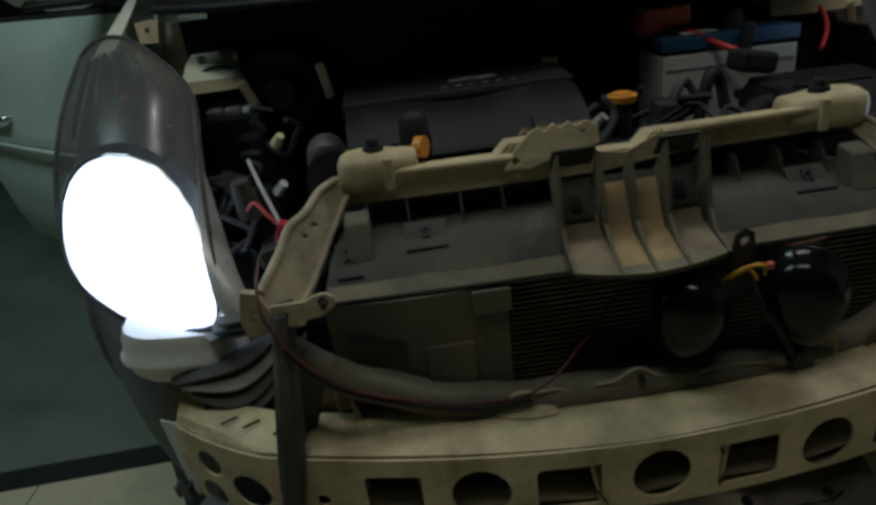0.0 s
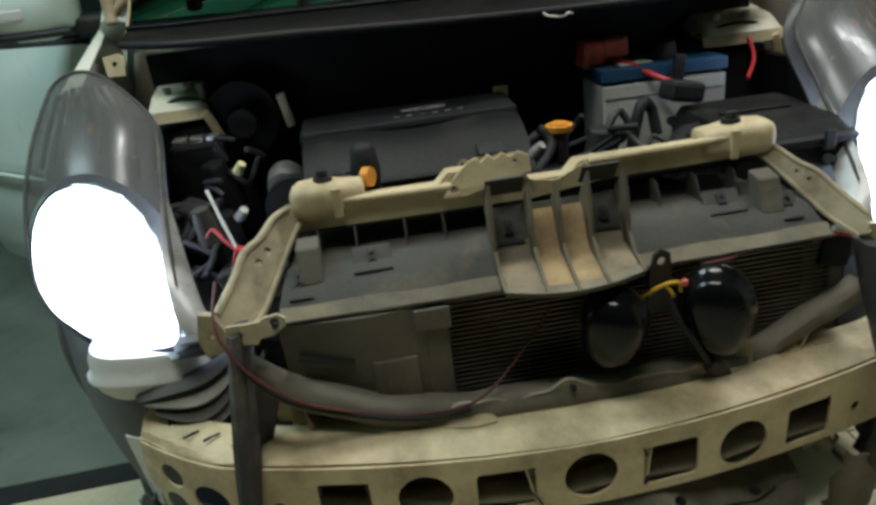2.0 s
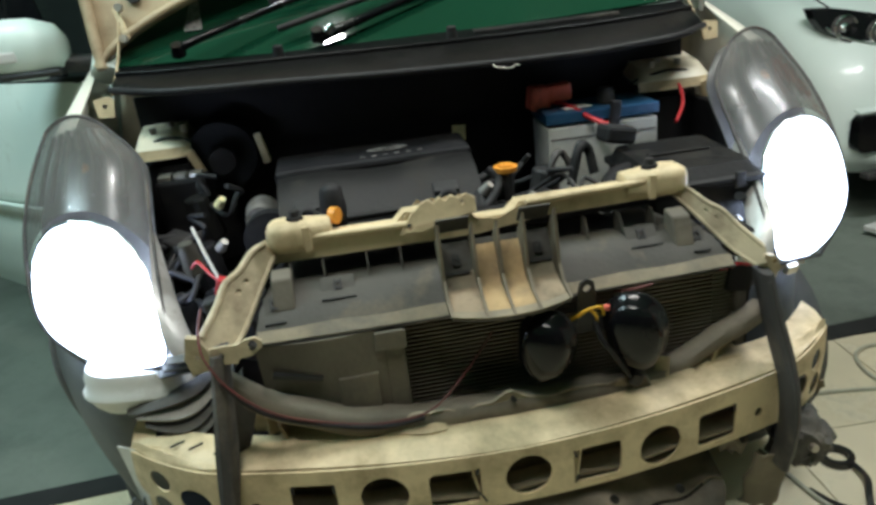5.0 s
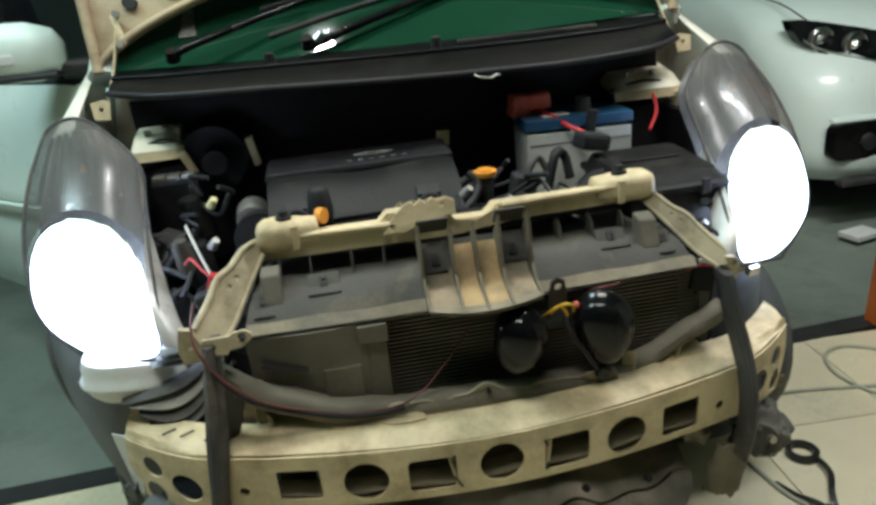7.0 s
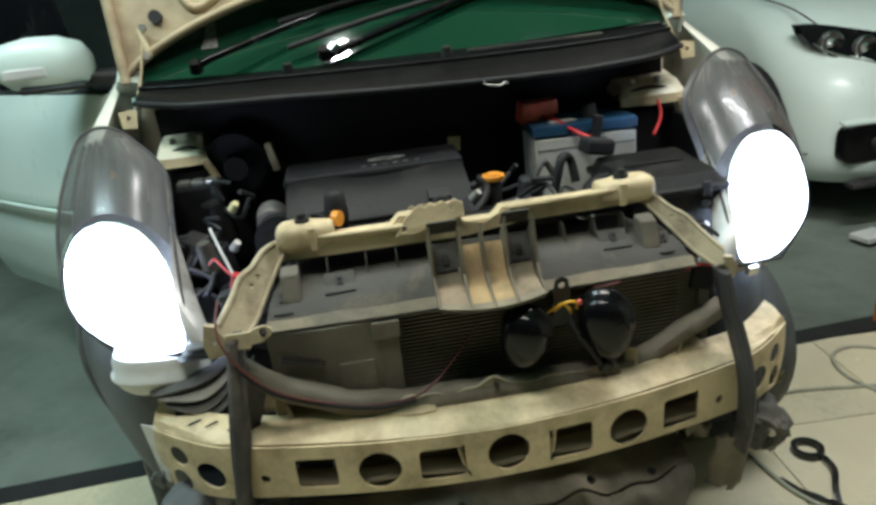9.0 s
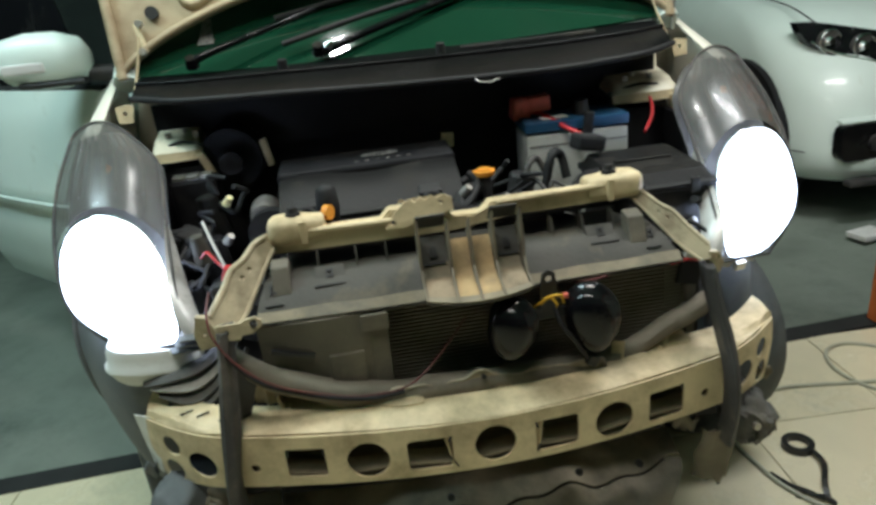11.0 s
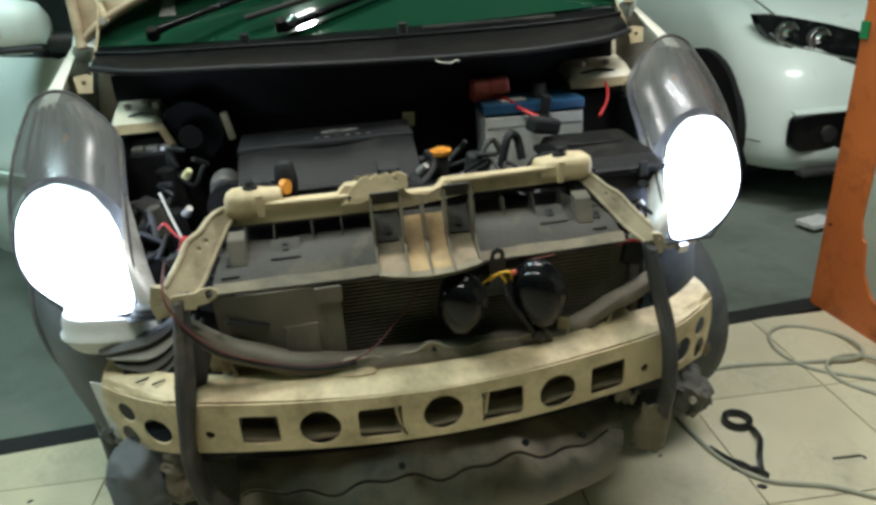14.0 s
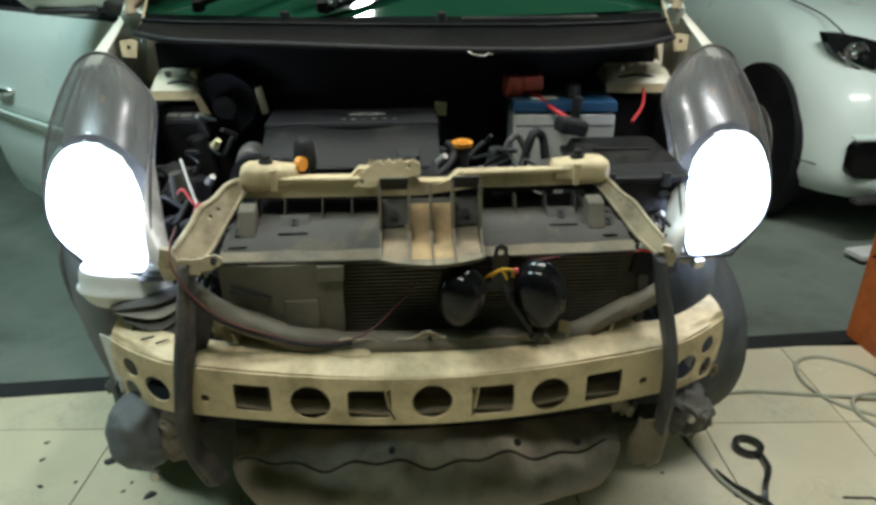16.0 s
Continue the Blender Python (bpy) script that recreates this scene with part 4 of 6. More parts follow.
def undertray():
    def f(u, v):
        x = -0.40 + 0.80 * u
        return x, 0.10 - 0.06 * math.cos(x * 3.2) * v - 0.02 * v, 0.35 - 0.16 * v + 0.01 * math.sin(17 * u) * v
    # Set back and black, so the gap's shade is in its colour.
    part("undertray", sheet(B(), lambda u, v: (f(u, v)[0], f(u, v)[1] + 0.10, f(u, v)[2]), 24, 6, 0.006, (0, 1, 0)), BLACK, car, "undertray sheet blackened for the shaded gap below the beam", smooth=True)
    def low(u, v):
        x = (-0.39 + 0.79 * u) * (1 - 0.14 * v * v)
        w = 0.010 * math.sin(u * 21) + 0.008 * math.sin(u * 47)
        ragged = 0.010 * noise.noise(Vector((9 * u, 2.0, 0))) + 0.006 * noise.noise(Vector((31 * u, 5.0, 0)))
        return x, 0.12 - 0.075 * v - 0.05 * math.cos(x * 3) + 0.10 * max(0, abs(x) - 0.25) * v, 0.262 + w * (1 - v) - (0.066 - 0.25 * max(0, abs(x) - 0.22)) * v + (0.012 * math.sin(u * 9.3) + ragged) * v
    part("lower_lip_panel", sheet(B(), low, 60, 6, 0.006, (0, 0.4, -1)), TRAY_DUST, car, "torn dusty lower lip panel with a wavy crack", smooth=True)
    def upper(u, v):
        x = -0.39 + 0.79 * u
        w = 0.010 * math.sin(u * 21) + 0.008 * math.sin(u * 47)
        return x, 0.185 - 0.06 * v - 0.05 * math.cos(x * 3), 0.302 - 0.036 * v + w * v
    part("upper_lip_panel", sheet(B(), upper, 60, 5, 0.005, (0, 0.4, -1)), TRAY_DUST, car, "dusty torn undertray edge", smooth=True)
    for x, z in ((-0.07, 0.30), (0.18, 0.305), (0.30, 0.30), (-0.14, 0.235)):
        part("tray_clip", cyl(B(), (x, 0.075, z), (x, 0.066, z + 0.004), 0.007, n=10), INK_DARK, car, "black tray clip")
    part("radiator_bottom", box(B(), (0, 0.16, 0.41), (0.80, 0.05, 0.10)), BLACK, car, bevel=0.01)
    def lump(name, c, size, mat, label, seed, fine=0.008, rough=0.30):
        bm = B()
        bmesh.ops.create_icosphere(bm, subdivisions=4, radius=1)
        for v in bm.verts:
            n = v.co.normalized()
            v.co = Vector((n.x * size[0], n.y * size[1], n.z * size[2]))
            v.co += rough * min(size) * Vector(noise.noise_vector(n * 1.8 + Vector((seed, 0, 0)))) + fine * Vector(noise.noise_vector(n * 5 + Vector((0, seed, 0))))
            v.co += n * 0.006 * abs(noise.noise(n * 9 + Vector((seed, seed, 0))))
        bm.transform(Matrix.Translation(c))
        return part(name, bm, mat, car, label, smooth=True)
    def flap(name, c, w, h, turn, mat, label, seed, curl=0.02):
        f = lambda u, v: (w * (u - 0.5) * (1 - 0.25 * abs(2 * v - 1)) , curl * (2 * u - 1) ** 2 + 0.02 * v + 0.010 * noise.noise(Vector((3 * u, 3 * v, seed))), -h * v + 0.016 * noise.noise(Vector((4 * u, 2 * v, seed + 5))))
        bm = sheet(B(), f, 14, 14, 0.004, (0, 1, 0))
        bm.transform(pose(*c, 0, 0, turn))
        return part(name, bm, mat, car, label, smooth=True)
    r = lump("liner_corner", (0.500, 0.05, 0.386), (0.046, 0.05, 0.048), LINER_DARK, "crumpled dark rubber liner corner", 3.1)
    part("liner_screw", cyl(B(), (0.487, -0.004, 0.405), (0.487, -0.012, 0.406), 0.007, n=8), STEEL, r)
    flap("mud_flap", (0.432, -0.005, 0.405), 0.085, 0.125, 6, BROWN_DUST, "dusty plastic flap below the side post", 1.7)
    flap("flap_lip", (0.438, 0.03, 0.305), 0.075, 0.035, 20, LINER_DARK, "dark folded flap edge", 6.3, 0.01)
    flap("side_tab", (0.560, 0.10, 0.452), 0.040, 0.036, -30, DARK_CREAM, "torn dusty side tab", 2.2, 0.01)
    flap("inner_flap", (0.372, 0.02, 0.43), 0.05, 0.045, -12, BROWN_DUST, "small torn flap", 4.4, 0.01)
    l = lump("liner_corner", (-0.545, 0.07, 0.375), (0.055, 0.06, 0.075), LINER, "crumpled grey liner corner", 7.3, 0.003, 0.22)
    part("liner_screw", cyl(B(), (-0.497, -0.004, 0.335), (-0.497, -0.016, 0.337), 0.009, n=8), STEEL, l)
    lump("mud_clod", (-0.475, 0.075, 0.365), (0.038, 0.04, 0.06), BROWN_DUST, "brown mud-caked bracket", 9.7)
    flap("side_tab", (-0.585, 0.11, 0.462), 0.040, 0.04, 30, LINER, "torn grey side tab", 5.2, 0.01)
    cover = lambda u, v: (-0.603 + 0.036 * u * (1 - 0.5 * v) + 0.012 * v, beam_y(0.58) - 0.006 + 0.02 * (1 - u), 0.556 - 0.115 * v)
    part("end_flap", sheet(B(), cover, 4, 8, 0.003, (0, 1, 0)), BATT_WHITE, car, "white plastic flap over the beam end", smooth=True)


def wheel_liner(s):
    def f(u, v):
        z = 0.72 - 0.50 * v
        wide = math.sin(math.pi * min(1, 0.25 + 0.62 * v)) ** 0.6
        a = u
        x = 0.50 + ((0.30 if s < 0 else 0.205) * wide) * a + 0.05 * v * (1 - a)
        y = 0.24 + 0.19 * a ** 2.2 + 0.04 * v - 0.05 * math.sin(math.pi * a) + 0.10 * max(0, v - 0.8) * 3
        return s * x, y, z + 0.012 * math.sin(a * 6 + v * 3)
    ln = part("wheel_arch_liner", sheet(B(), f, 16, 18, 0.004, (0, 1, 0)), LINER, car, "grey plastic wheel arch liner, dusty", smooth=True)
    edge = [f(1, k / 14) for k in range(15)]
    part("liner_edge", tube(B(), edge, 0.010, 6), LINER, ln, smooth=True)
    steer = pose(-0.71 if s < 0 else 0.63, 0.60, 0.288, 0, 0, 20)
    bm = B()
    rings = []
    for x, r in ((-0.085, 0.20), (-0.085, 0.262), (-0.072, 0.281), (-0.03, 0.2875), (0.03, 0.2875), (0.072, 0.281), (0.085, 0.262), (0.085, 0.20)):
        rings.append([bm.verts.new((x, r * math.cos(a), r * math.sin(a))) for a in [2 * math.pi * k / 40 for k in range(40)]])
    skin(bm, rings, True, True)
    bm.transform(steer)
    w = part("wheel", bm, TYRE, car, "front wheel turned to one side, dusty black tyre", smooth=True)
    bm = cyl(B(), (s * 0.084, 0, 0), (s * 0.09, 0, 0), 0.19, n=28)
    bm.transform(steer)
    part("rim", bm, ALU, w)
    return ln


def fender(s):
    def f(u, v):
        # u along the car, v from the engine bay edge outward
        y = 0.53 + 0.40 * u
        x = 0.676 + 0.018 * u + v * (0.040 - 0.024 * u)
        z = 0.982 + 0.32 * (y - 0.54) - 0.008 * v ** 2
        return s * x, y, z
    fe = part("fender", sheet(B(), f, 10, 5, 0.004, (0, 0, -1)), FENDER_WHITE, car, "pale fender edge above the headlamp", smooth=True)
    def side(u, v):
        y = 0.53 + 0.40 * u
        return s * (0.716 - 0.006 * u + 0.02 * v), y, 0.971 + 0.128 * u - 0.40 * v
    part("fender_side", sheet(B(), side, 8, 8, 0.004, (-s, 0, 0)), FENDER_WHITE, fe, smooth=True)
    bm = plate(B(), [(-0.016, -0.02), (0.016, -0.022), (0.02, 0.012), (0.008, 0.018), (-0.02, 0.014)], [circle(0, 0, 0.005, n=8)], 0.004, lambda u, d, w: (s * (0.648 - u), 0.655 + d + 0.3 * w, 1.005 + w))
    part("hinge_tab", bm, CREAM, fe)
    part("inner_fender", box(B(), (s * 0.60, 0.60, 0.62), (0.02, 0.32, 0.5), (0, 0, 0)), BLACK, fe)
    return fe


def strut_tower(s):
    bm = B()
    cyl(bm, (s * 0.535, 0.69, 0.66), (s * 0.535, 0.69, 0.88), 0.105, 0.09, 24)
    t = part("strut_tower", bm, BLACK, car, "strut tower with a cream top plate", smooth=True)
    w = 0.055 if s < 0 else 0.085
    def top(u, v):
        x = s * (0.548 if s < 0 else 0.545) + w * (2 * u - 1)
        k = 1 - (2 * u - 1) ** 4
        return x, 0.605 + 0.11 * v - 0.008 * k, 0.912 + 0.020 * min(1, 2.2 * k) * min(1, 3 * v + 0.2) + 0.024 * v
    part("top_plate", sheet(B(), top, 12, 6, 0.006, (0, 0, -1)), CREAM_CLEAN, t, "cream pressed top plate", smooth=True)
    skirt = lambda u, v: (s * (0.548 if s < 0 else 0.545) + w * (2 * u - 1), 0.604 - 0.008 * (1 - (2 * u - 1) ** 4) - 0.006 * v, 0.916 - 0.020 * v)
    part("plate_skirt", sheet(B(), skirt, 8, 3, 0.004, (0, 1, 0)), CREAM, t, smooth=True)
    part("tower_leg", box(B(), (s * 0.535 + w * 0.92, 0.602, 0.872), (0.018, 0.012, 0.075), (8, -18, 0)), CREAM, t, bevel=0.004)
    for k in range(3):
        x = s * 0.535 - 0.03 + 0.03 * k
        part("tower_bolt", cyl(B(), (x, 0.64 + 0.03 * (k % 2), 0.935), (x, 0.64 + 0.03 * (k % 2), 0.953), 0.007, n=8), STEEL, t)
    # Black line paints the shade in the top plate's crease.
    part("crease_shade", tube(B(), [(s * 0.535 - w, 0.625, 0.915), (s * 0.535, 0.612, 0.935), (s * 0.535 + w, 0.625, 0.915)], 0.003), INK_DARK, t, smooth=True)


def cowl_and_screen():
    def line(u):
        x = -0.62 + 1.24 * u
        k = 1 - (x / 0.62) ** 2
        return x, k
    def f(u, v):
        x, k = line(u)
        y = 0.525 + 0.215 * v - 0.03 * k + 0.11 * (1 - k) ** 4 * (1 - v)
        z = 1.005 + 0.06 * v ** 0.7 + (0.012 * (1 - k) + 0.020 * min(1, max(0, (0.3 - x) / 0.6))) * (1 - v)
        return x, y, z
    cw = part("cowl", sheet(B(), f, 28, 8, 0.006, (0, 0, -1)), COWL, car, "black plastic cowl panel under the windscreen", smooth=True)
    pts = [f(k / 12, 0) for k in range(13)]
    part("cowl_seal", tube(B(), [(x, y - 0.004, z) for x, y, z in pts], 0.007, 8), RUBBER, cw, smooth=True)
    pts = [f(k / 12, 0.55) for k in range(13)]
    part("cowl_ridge", tube(B(), [(x, y, z + 0.002) for x, y, z in pts], 0.006, 6), COWL, cw, smooth=True)
    bm = B()
    for k in range(44):
        x, y, z = f(0.60 + 0.006 * k, 0.8)
        box(bm, (x, y, z + 0.003), (0.003, 0.03, 0.006))
    part("cowl_grille", bm, POST_PLASTIC, cw)
    for x in (-0.288, 0.07):
        u = (x + 0.62) / 1.24
        p = Vector(f(u, 0.72))
        part("cowl_clip", cyl(B(), p, p + Vector((0, -0.004, 0.022)), 0.013, 0.010, 12), RUBBER, cw, smooth=True)
    bm = tube(B(), [(0.116, 0.486, 1.010), (0.124, 0.482, 1.004), (0.148, 0.480, 1.000), (0.160, 0.482, 1.005), (0.168, 0.485, 1.002)], 0.0018)
    part("hood_prop_hook", bm, STEEL, cw, "steel prop hook", smooth=True)
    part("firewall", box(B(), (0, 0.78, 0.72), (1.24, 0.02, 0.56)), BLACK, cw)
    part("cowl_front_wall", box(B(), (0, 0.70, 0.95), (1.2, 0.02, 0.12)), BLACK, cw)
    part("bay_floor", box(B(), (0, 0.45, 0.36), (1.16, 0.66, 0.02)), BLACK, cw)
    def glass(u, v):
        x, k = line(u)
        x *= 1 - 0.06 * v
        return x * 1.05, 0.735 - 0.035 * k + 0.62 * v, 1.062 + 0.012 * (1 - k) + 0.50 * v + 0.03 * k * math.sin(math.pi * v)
    ws = part("windscreen", sheet(B(), glass, 24, 14, 0.005, (0, 0.6, -0.8)), SCREEN, car, "windscreen glass with a green ceiling reflection in its colour", smooth=True)
    # Grey patch laid on the glass to paint a pale triangular reflection.
    def pale(u, v):
        return Vector(glass(0.125 + (0.03 - 0.022 * v) * u + 0.012 * v, 0.10 + 0.15 * v)) + Vector((0, -0.002, 0.003))
    part("screen_reflection", sheet(B(), pale, 3, 4, 0.001, (0, 0.6, -0.8)), GREY_INK, ws, "pale patch painted as a reflection on the glass")
    part("dashboard", box(B(), (0, 1.12, 1.02), (1.2, 0.4, 0.08)), BLACK, ws)
    def ringed(name, rows, mat, label=""):
        bm = B()
        rings = [[bm.verts.new((x, y, z)) for x, y in rounded(-w, y0, w, y1, r, 5)] for z, w, y0, y1, r in rows]
        skin(bm, rings, True, True)
        return part(name, bm, mat, car, label, smooth=True)
    ringed("car_body", ((0.22, 0.70, 0.95, 3.45, 0.12), (0.34, 0.79, 0.92, 3.52, 0.15), (0.62, 0.81, 0.90, 3.55, 0.15), (0.86, 0.79, 0.90, 3.52, 0.15), (1.0, 0.74, 0.92, 3.45, 0.12)), CREAM_CLEAN, "cream car body behind the engine bay")
    ringed("cabin_glass", ((1.0, 0.71, 1.35, 3.40, 0.1), (1.25, 0.66, 1.42, 3.30, 0.1), (1.50, 0.60, 1.50, 3.15, 0.1)), BLACK_GLOSS, "dark cabin windows")
    ringed("roof", ((1.49, 0.62, 1.32, 3.18, 0.12), (1.54, 0.60, 1.34, 3.14, 0.15), (1.57, 0.50, 1.45, 3.0, 0.2)), CREAM_CLEAN, "cream roof")
    for s in (-1, 1):
        rw = part("wheel", cyl(B(), (s * 0.66, 3.0, 0.288), (s * 0.825, 3.0, 0.288), 0.2875, n=32), TYRE, car, "rear wheel with black tyre", smooth=True)
        part("rim", cyl(B(), (s * 0.82, 3.0, 0.288), (s * 0.832, 3.0, 0.288), 0.19, n=24), ALU, rw)
    for s in (-1, 1):
        bm = tube(B(), [(s * 0.655, 0.74, 1.06), (s * 0.64, 1.0, 1.27), (s * 0.60, 1.4, 1.55)], 0.03, 8)
        part("a_pillar", bm, WHITE_PAINT, car, smooth=True)
    # wipers
    for base, mid, tip, blade0, blade1 in (((-0.205, 0.695, 1.082), (-0.07, 0.73, 1.12), (0.30, 0.84, 1.215), (-0.285, 0.715, 1.11), (0.14, 0.80, 1.19)),
                                           ((-0.49, 0.70, 1.085), (-0.455, 0.70, 1.108), (-0.20, 0.78, 1.175), (-0.30, 0.80, 1.165), (0.06, 0.85, 1.215))):
        bm = tube(B(), [base, mid, tip], lambda t: 0.012 - 0.006 * t, 7)
        wp = part("wiper", bm, BLACK_GLOSS, car, "black windscreen wiper", smooth=True)
        part("pivot_cap", cyl(B(), base, Vector(base) + Vector((0, -0.012, 0.02)), 0.016, 0.012, 12), BLACK_GLOSS, wp, smooth=True)
        part("blade", tube(B(), [blade0, Vector(blade0).lerp(Vector(blade1), 0.5) + Vector((0, 0, 0.004)), blade1], 0.007, 6), RUBBER, wp, smooth=True)
    # Chrome piece added only to give the bright lamp glint here.
    part("glint_nut", cyl(B(), (-0.183, 0.688, 1.094), (-0.17, 0.684, 1.106), 0.011, 0.009, 12), CHROME, car, "added chrome piece for the lamp's glint by the wiper", smooth=True)


def hood():
    """Raised hood seen from its underside."""
    def f(u, v):
        x = (-0.665 + 1.33 * u)
        k = 1 - (x / 0.665) ** 2
        t = 0.21 * k ** 0.8 * (1 - v) + 0.98 * v
        x *= 1 + 0.13 * min(1, t)
        return x, 0.735 + 0.34 * t, 1.072 + 0.90 * t
    h = part("hood", sheet(B(), f, 30, 12, 0.02, (0, 0.9, -0.35)), HOOD_UNDER, car, "raised hood, cream underside with shade in its colour", smooth=True)
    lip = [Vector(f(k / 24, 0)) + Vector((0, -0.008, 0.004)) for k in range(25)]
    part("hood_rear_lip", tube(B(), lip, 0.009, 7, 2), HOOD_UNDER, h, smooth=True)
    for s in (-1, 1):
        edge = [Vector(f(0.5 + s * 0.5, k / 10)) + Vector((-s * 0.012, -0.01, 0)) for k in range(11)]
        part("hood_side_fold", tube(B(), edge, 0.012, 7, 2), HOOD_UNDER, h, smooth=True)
        bm = tube(B(), [(s * 0.60, 0.735, 1.16), (s * 0.615, 0.715, 1.09), (s * 0.628, 0.70, 1.05), (s * 0.638, 0.69, 1.02)], 0.0028, 6)
        box(bm, (s * 0.600, 0.752, 1.155), (0.012, 0.006, 0.07), (-20, s * 14, 0))
        hi = part("hood_hinge", bm, CREAM, car, "cream hood hinge", bevel=0.002)
        for z in (1.125, 1.185):
            part("hinge_bolt", cyl(B(), (s * 0.597, 0.746 + (z - 1.155) * 0.36, z), (s * 0.597, 0.733 + (z - 1.155) * 0.36, z + 0.003), 0.009, n=6), STEEL, hi)
        # Black disc stands in for the dark inside the hood's hole.
        part("hood_hole", cyl(B(), (s * 0.57, 0.800, 1.203), (s * 0.57, 0.772, 1.208), 0.015, n=18), INK_DARK, h)
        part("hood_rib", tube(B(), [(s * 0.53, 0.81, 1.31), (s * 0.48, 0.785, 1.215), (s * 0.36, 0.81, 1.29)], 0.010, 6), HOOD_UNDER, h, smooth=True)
    bm = tube(B(), [(0.66, 0.72, 1.04), (0.668, 0.735, 1.12), (0.672, 0.76, 1.22), (0.66, 0.78, 1.30)], 0.005, 6)
    part("gas_strut", bm, STEEL, h, smooth=True)


def mirror(s):
    bm = B()
    rings = []
    for t, r in ((0, 0.02), (0.08, 0.05), (0.3, 0.066), (0.6, 0.066), (0.85, 0.052), (0.97, 0.03), (1.0, 0.012)):
        x = 0.80 + 0.245 * t
        rings.append([bm.verts.new((s * x, 1.0 + 0.75 * r * math.cos(a), 1.122 + 0.01 * t + r * 0.98 * math.sin(a) - (0.012 if math.sin(a) < 0 else 0))) for a in [2 * math.pi * k / 20 for k in range(20)]])
    skin(bm, rings, True, True)
    m = part("wing_mirror", bm, WHITE_PAINT, car, "pale wing mirror with a clear indicator strip", smooth=True)
    bm = box(B(), (s * 0.955, 0.953, 1.108), (0.105, 0.014, 0.026), (0, 0, s * -4))
    part("mirror_indicator", bm, STRIP_LENS, m, "clear indicator strip", bevel=0.005)
    bm = tube(B(), [(s * 0.73, 1.03, 1.07), (s * 0.79, 1.01, 1.075), (s * 0.84, 1.0, 1.085)], 0.022, 8)
    part("mirror_foot", bm, DARK_PLASTIC, m, smooth=True)
    part("mirror_base", box(B(), (s * 0.90, 1.0, 1.064), (0.17, 0.09, 0.018)), DARK_PLASTIC, m, bevel=0.008)


def open_door():
    """The front door, swung open about half way."""
    along, out = Vector((-0.743, 0.669, 0)), Vector((-0.669, -0.743, 0))
    hinge = Vector((-0.80, 1.03, 0))
    def skin_f(u, v):
        z = 1.03 - 0.69 * v
        rows = ((1.03, 0.0), (0.95, 0.022), (0.80, 0.036), (0.70, 0.044), (0.685, 0.030), (0.55, 0.026), (0.42, 0.0), (0.34, -0.03))
        q = v * (len(rows) - 1)
        i = min(int(q), len(rows) - 2)
        t = q - i
        z, o = rows[i][0] + (rows[i + 1][0] - rows[i][0]) * t, rows[i][1] + (rows[i + 1][1] - rows[i][1]) * t
        return hinge + along * (-0.13 + 1.15 * u) + out * (o + 0.02 * math.sin(math.pi * u)) + Vector((0, 0, z))
    d = part("front_door", sheet(B(), skin_f, 14, 21, 0.05, -out), WHITE_PAINT, car, "pale front door swung open, with a body crease", smooth=True)
    def pane(u, v):
        return hinge + along * (0.10 + 0.22 * v + (0.88 - 0.30 * v) * u) - out * (0.02 + 0.06 * v) + Vector((0, 0, 1.03 + 0.40 * v))
    part("door_window", sheet(B(), pane, 4, 6, 0.005, -out), BLACK_GLOSS, d, "dark door glass")
    part("window_seal", tube(B(), [hinge + along * k * 0.2 + Vector((0, 0, 1.033)) for k in range(6)], 0.010), RUBBER, d, smooth=True)
    trim = [hinge + along * (0.12 * k - 0.1) + out * (0.052 + 0.02 * math.sin(math.pi * k / 9)) + Vector((0, 0, 0.692)) for k in range(10)]
    part("door_trim", tube(B(), trim, 0.007), WHITE_PAINT, d, "raised trim line", smooth=True)
    c = hinge + along * 0.74 + out * 0.05 + Vector((0, 0, 0.775))
    part("door_handle", tube(B(), [c - along * 0.07 + out * -0.01, c - along * 0.05 + out * 0.025, c + along * 0.05 + out * 0.025, c + along * 0.07 + out * -0.01], 0.010), CHROME, d, "bright door handle", smooth=True)


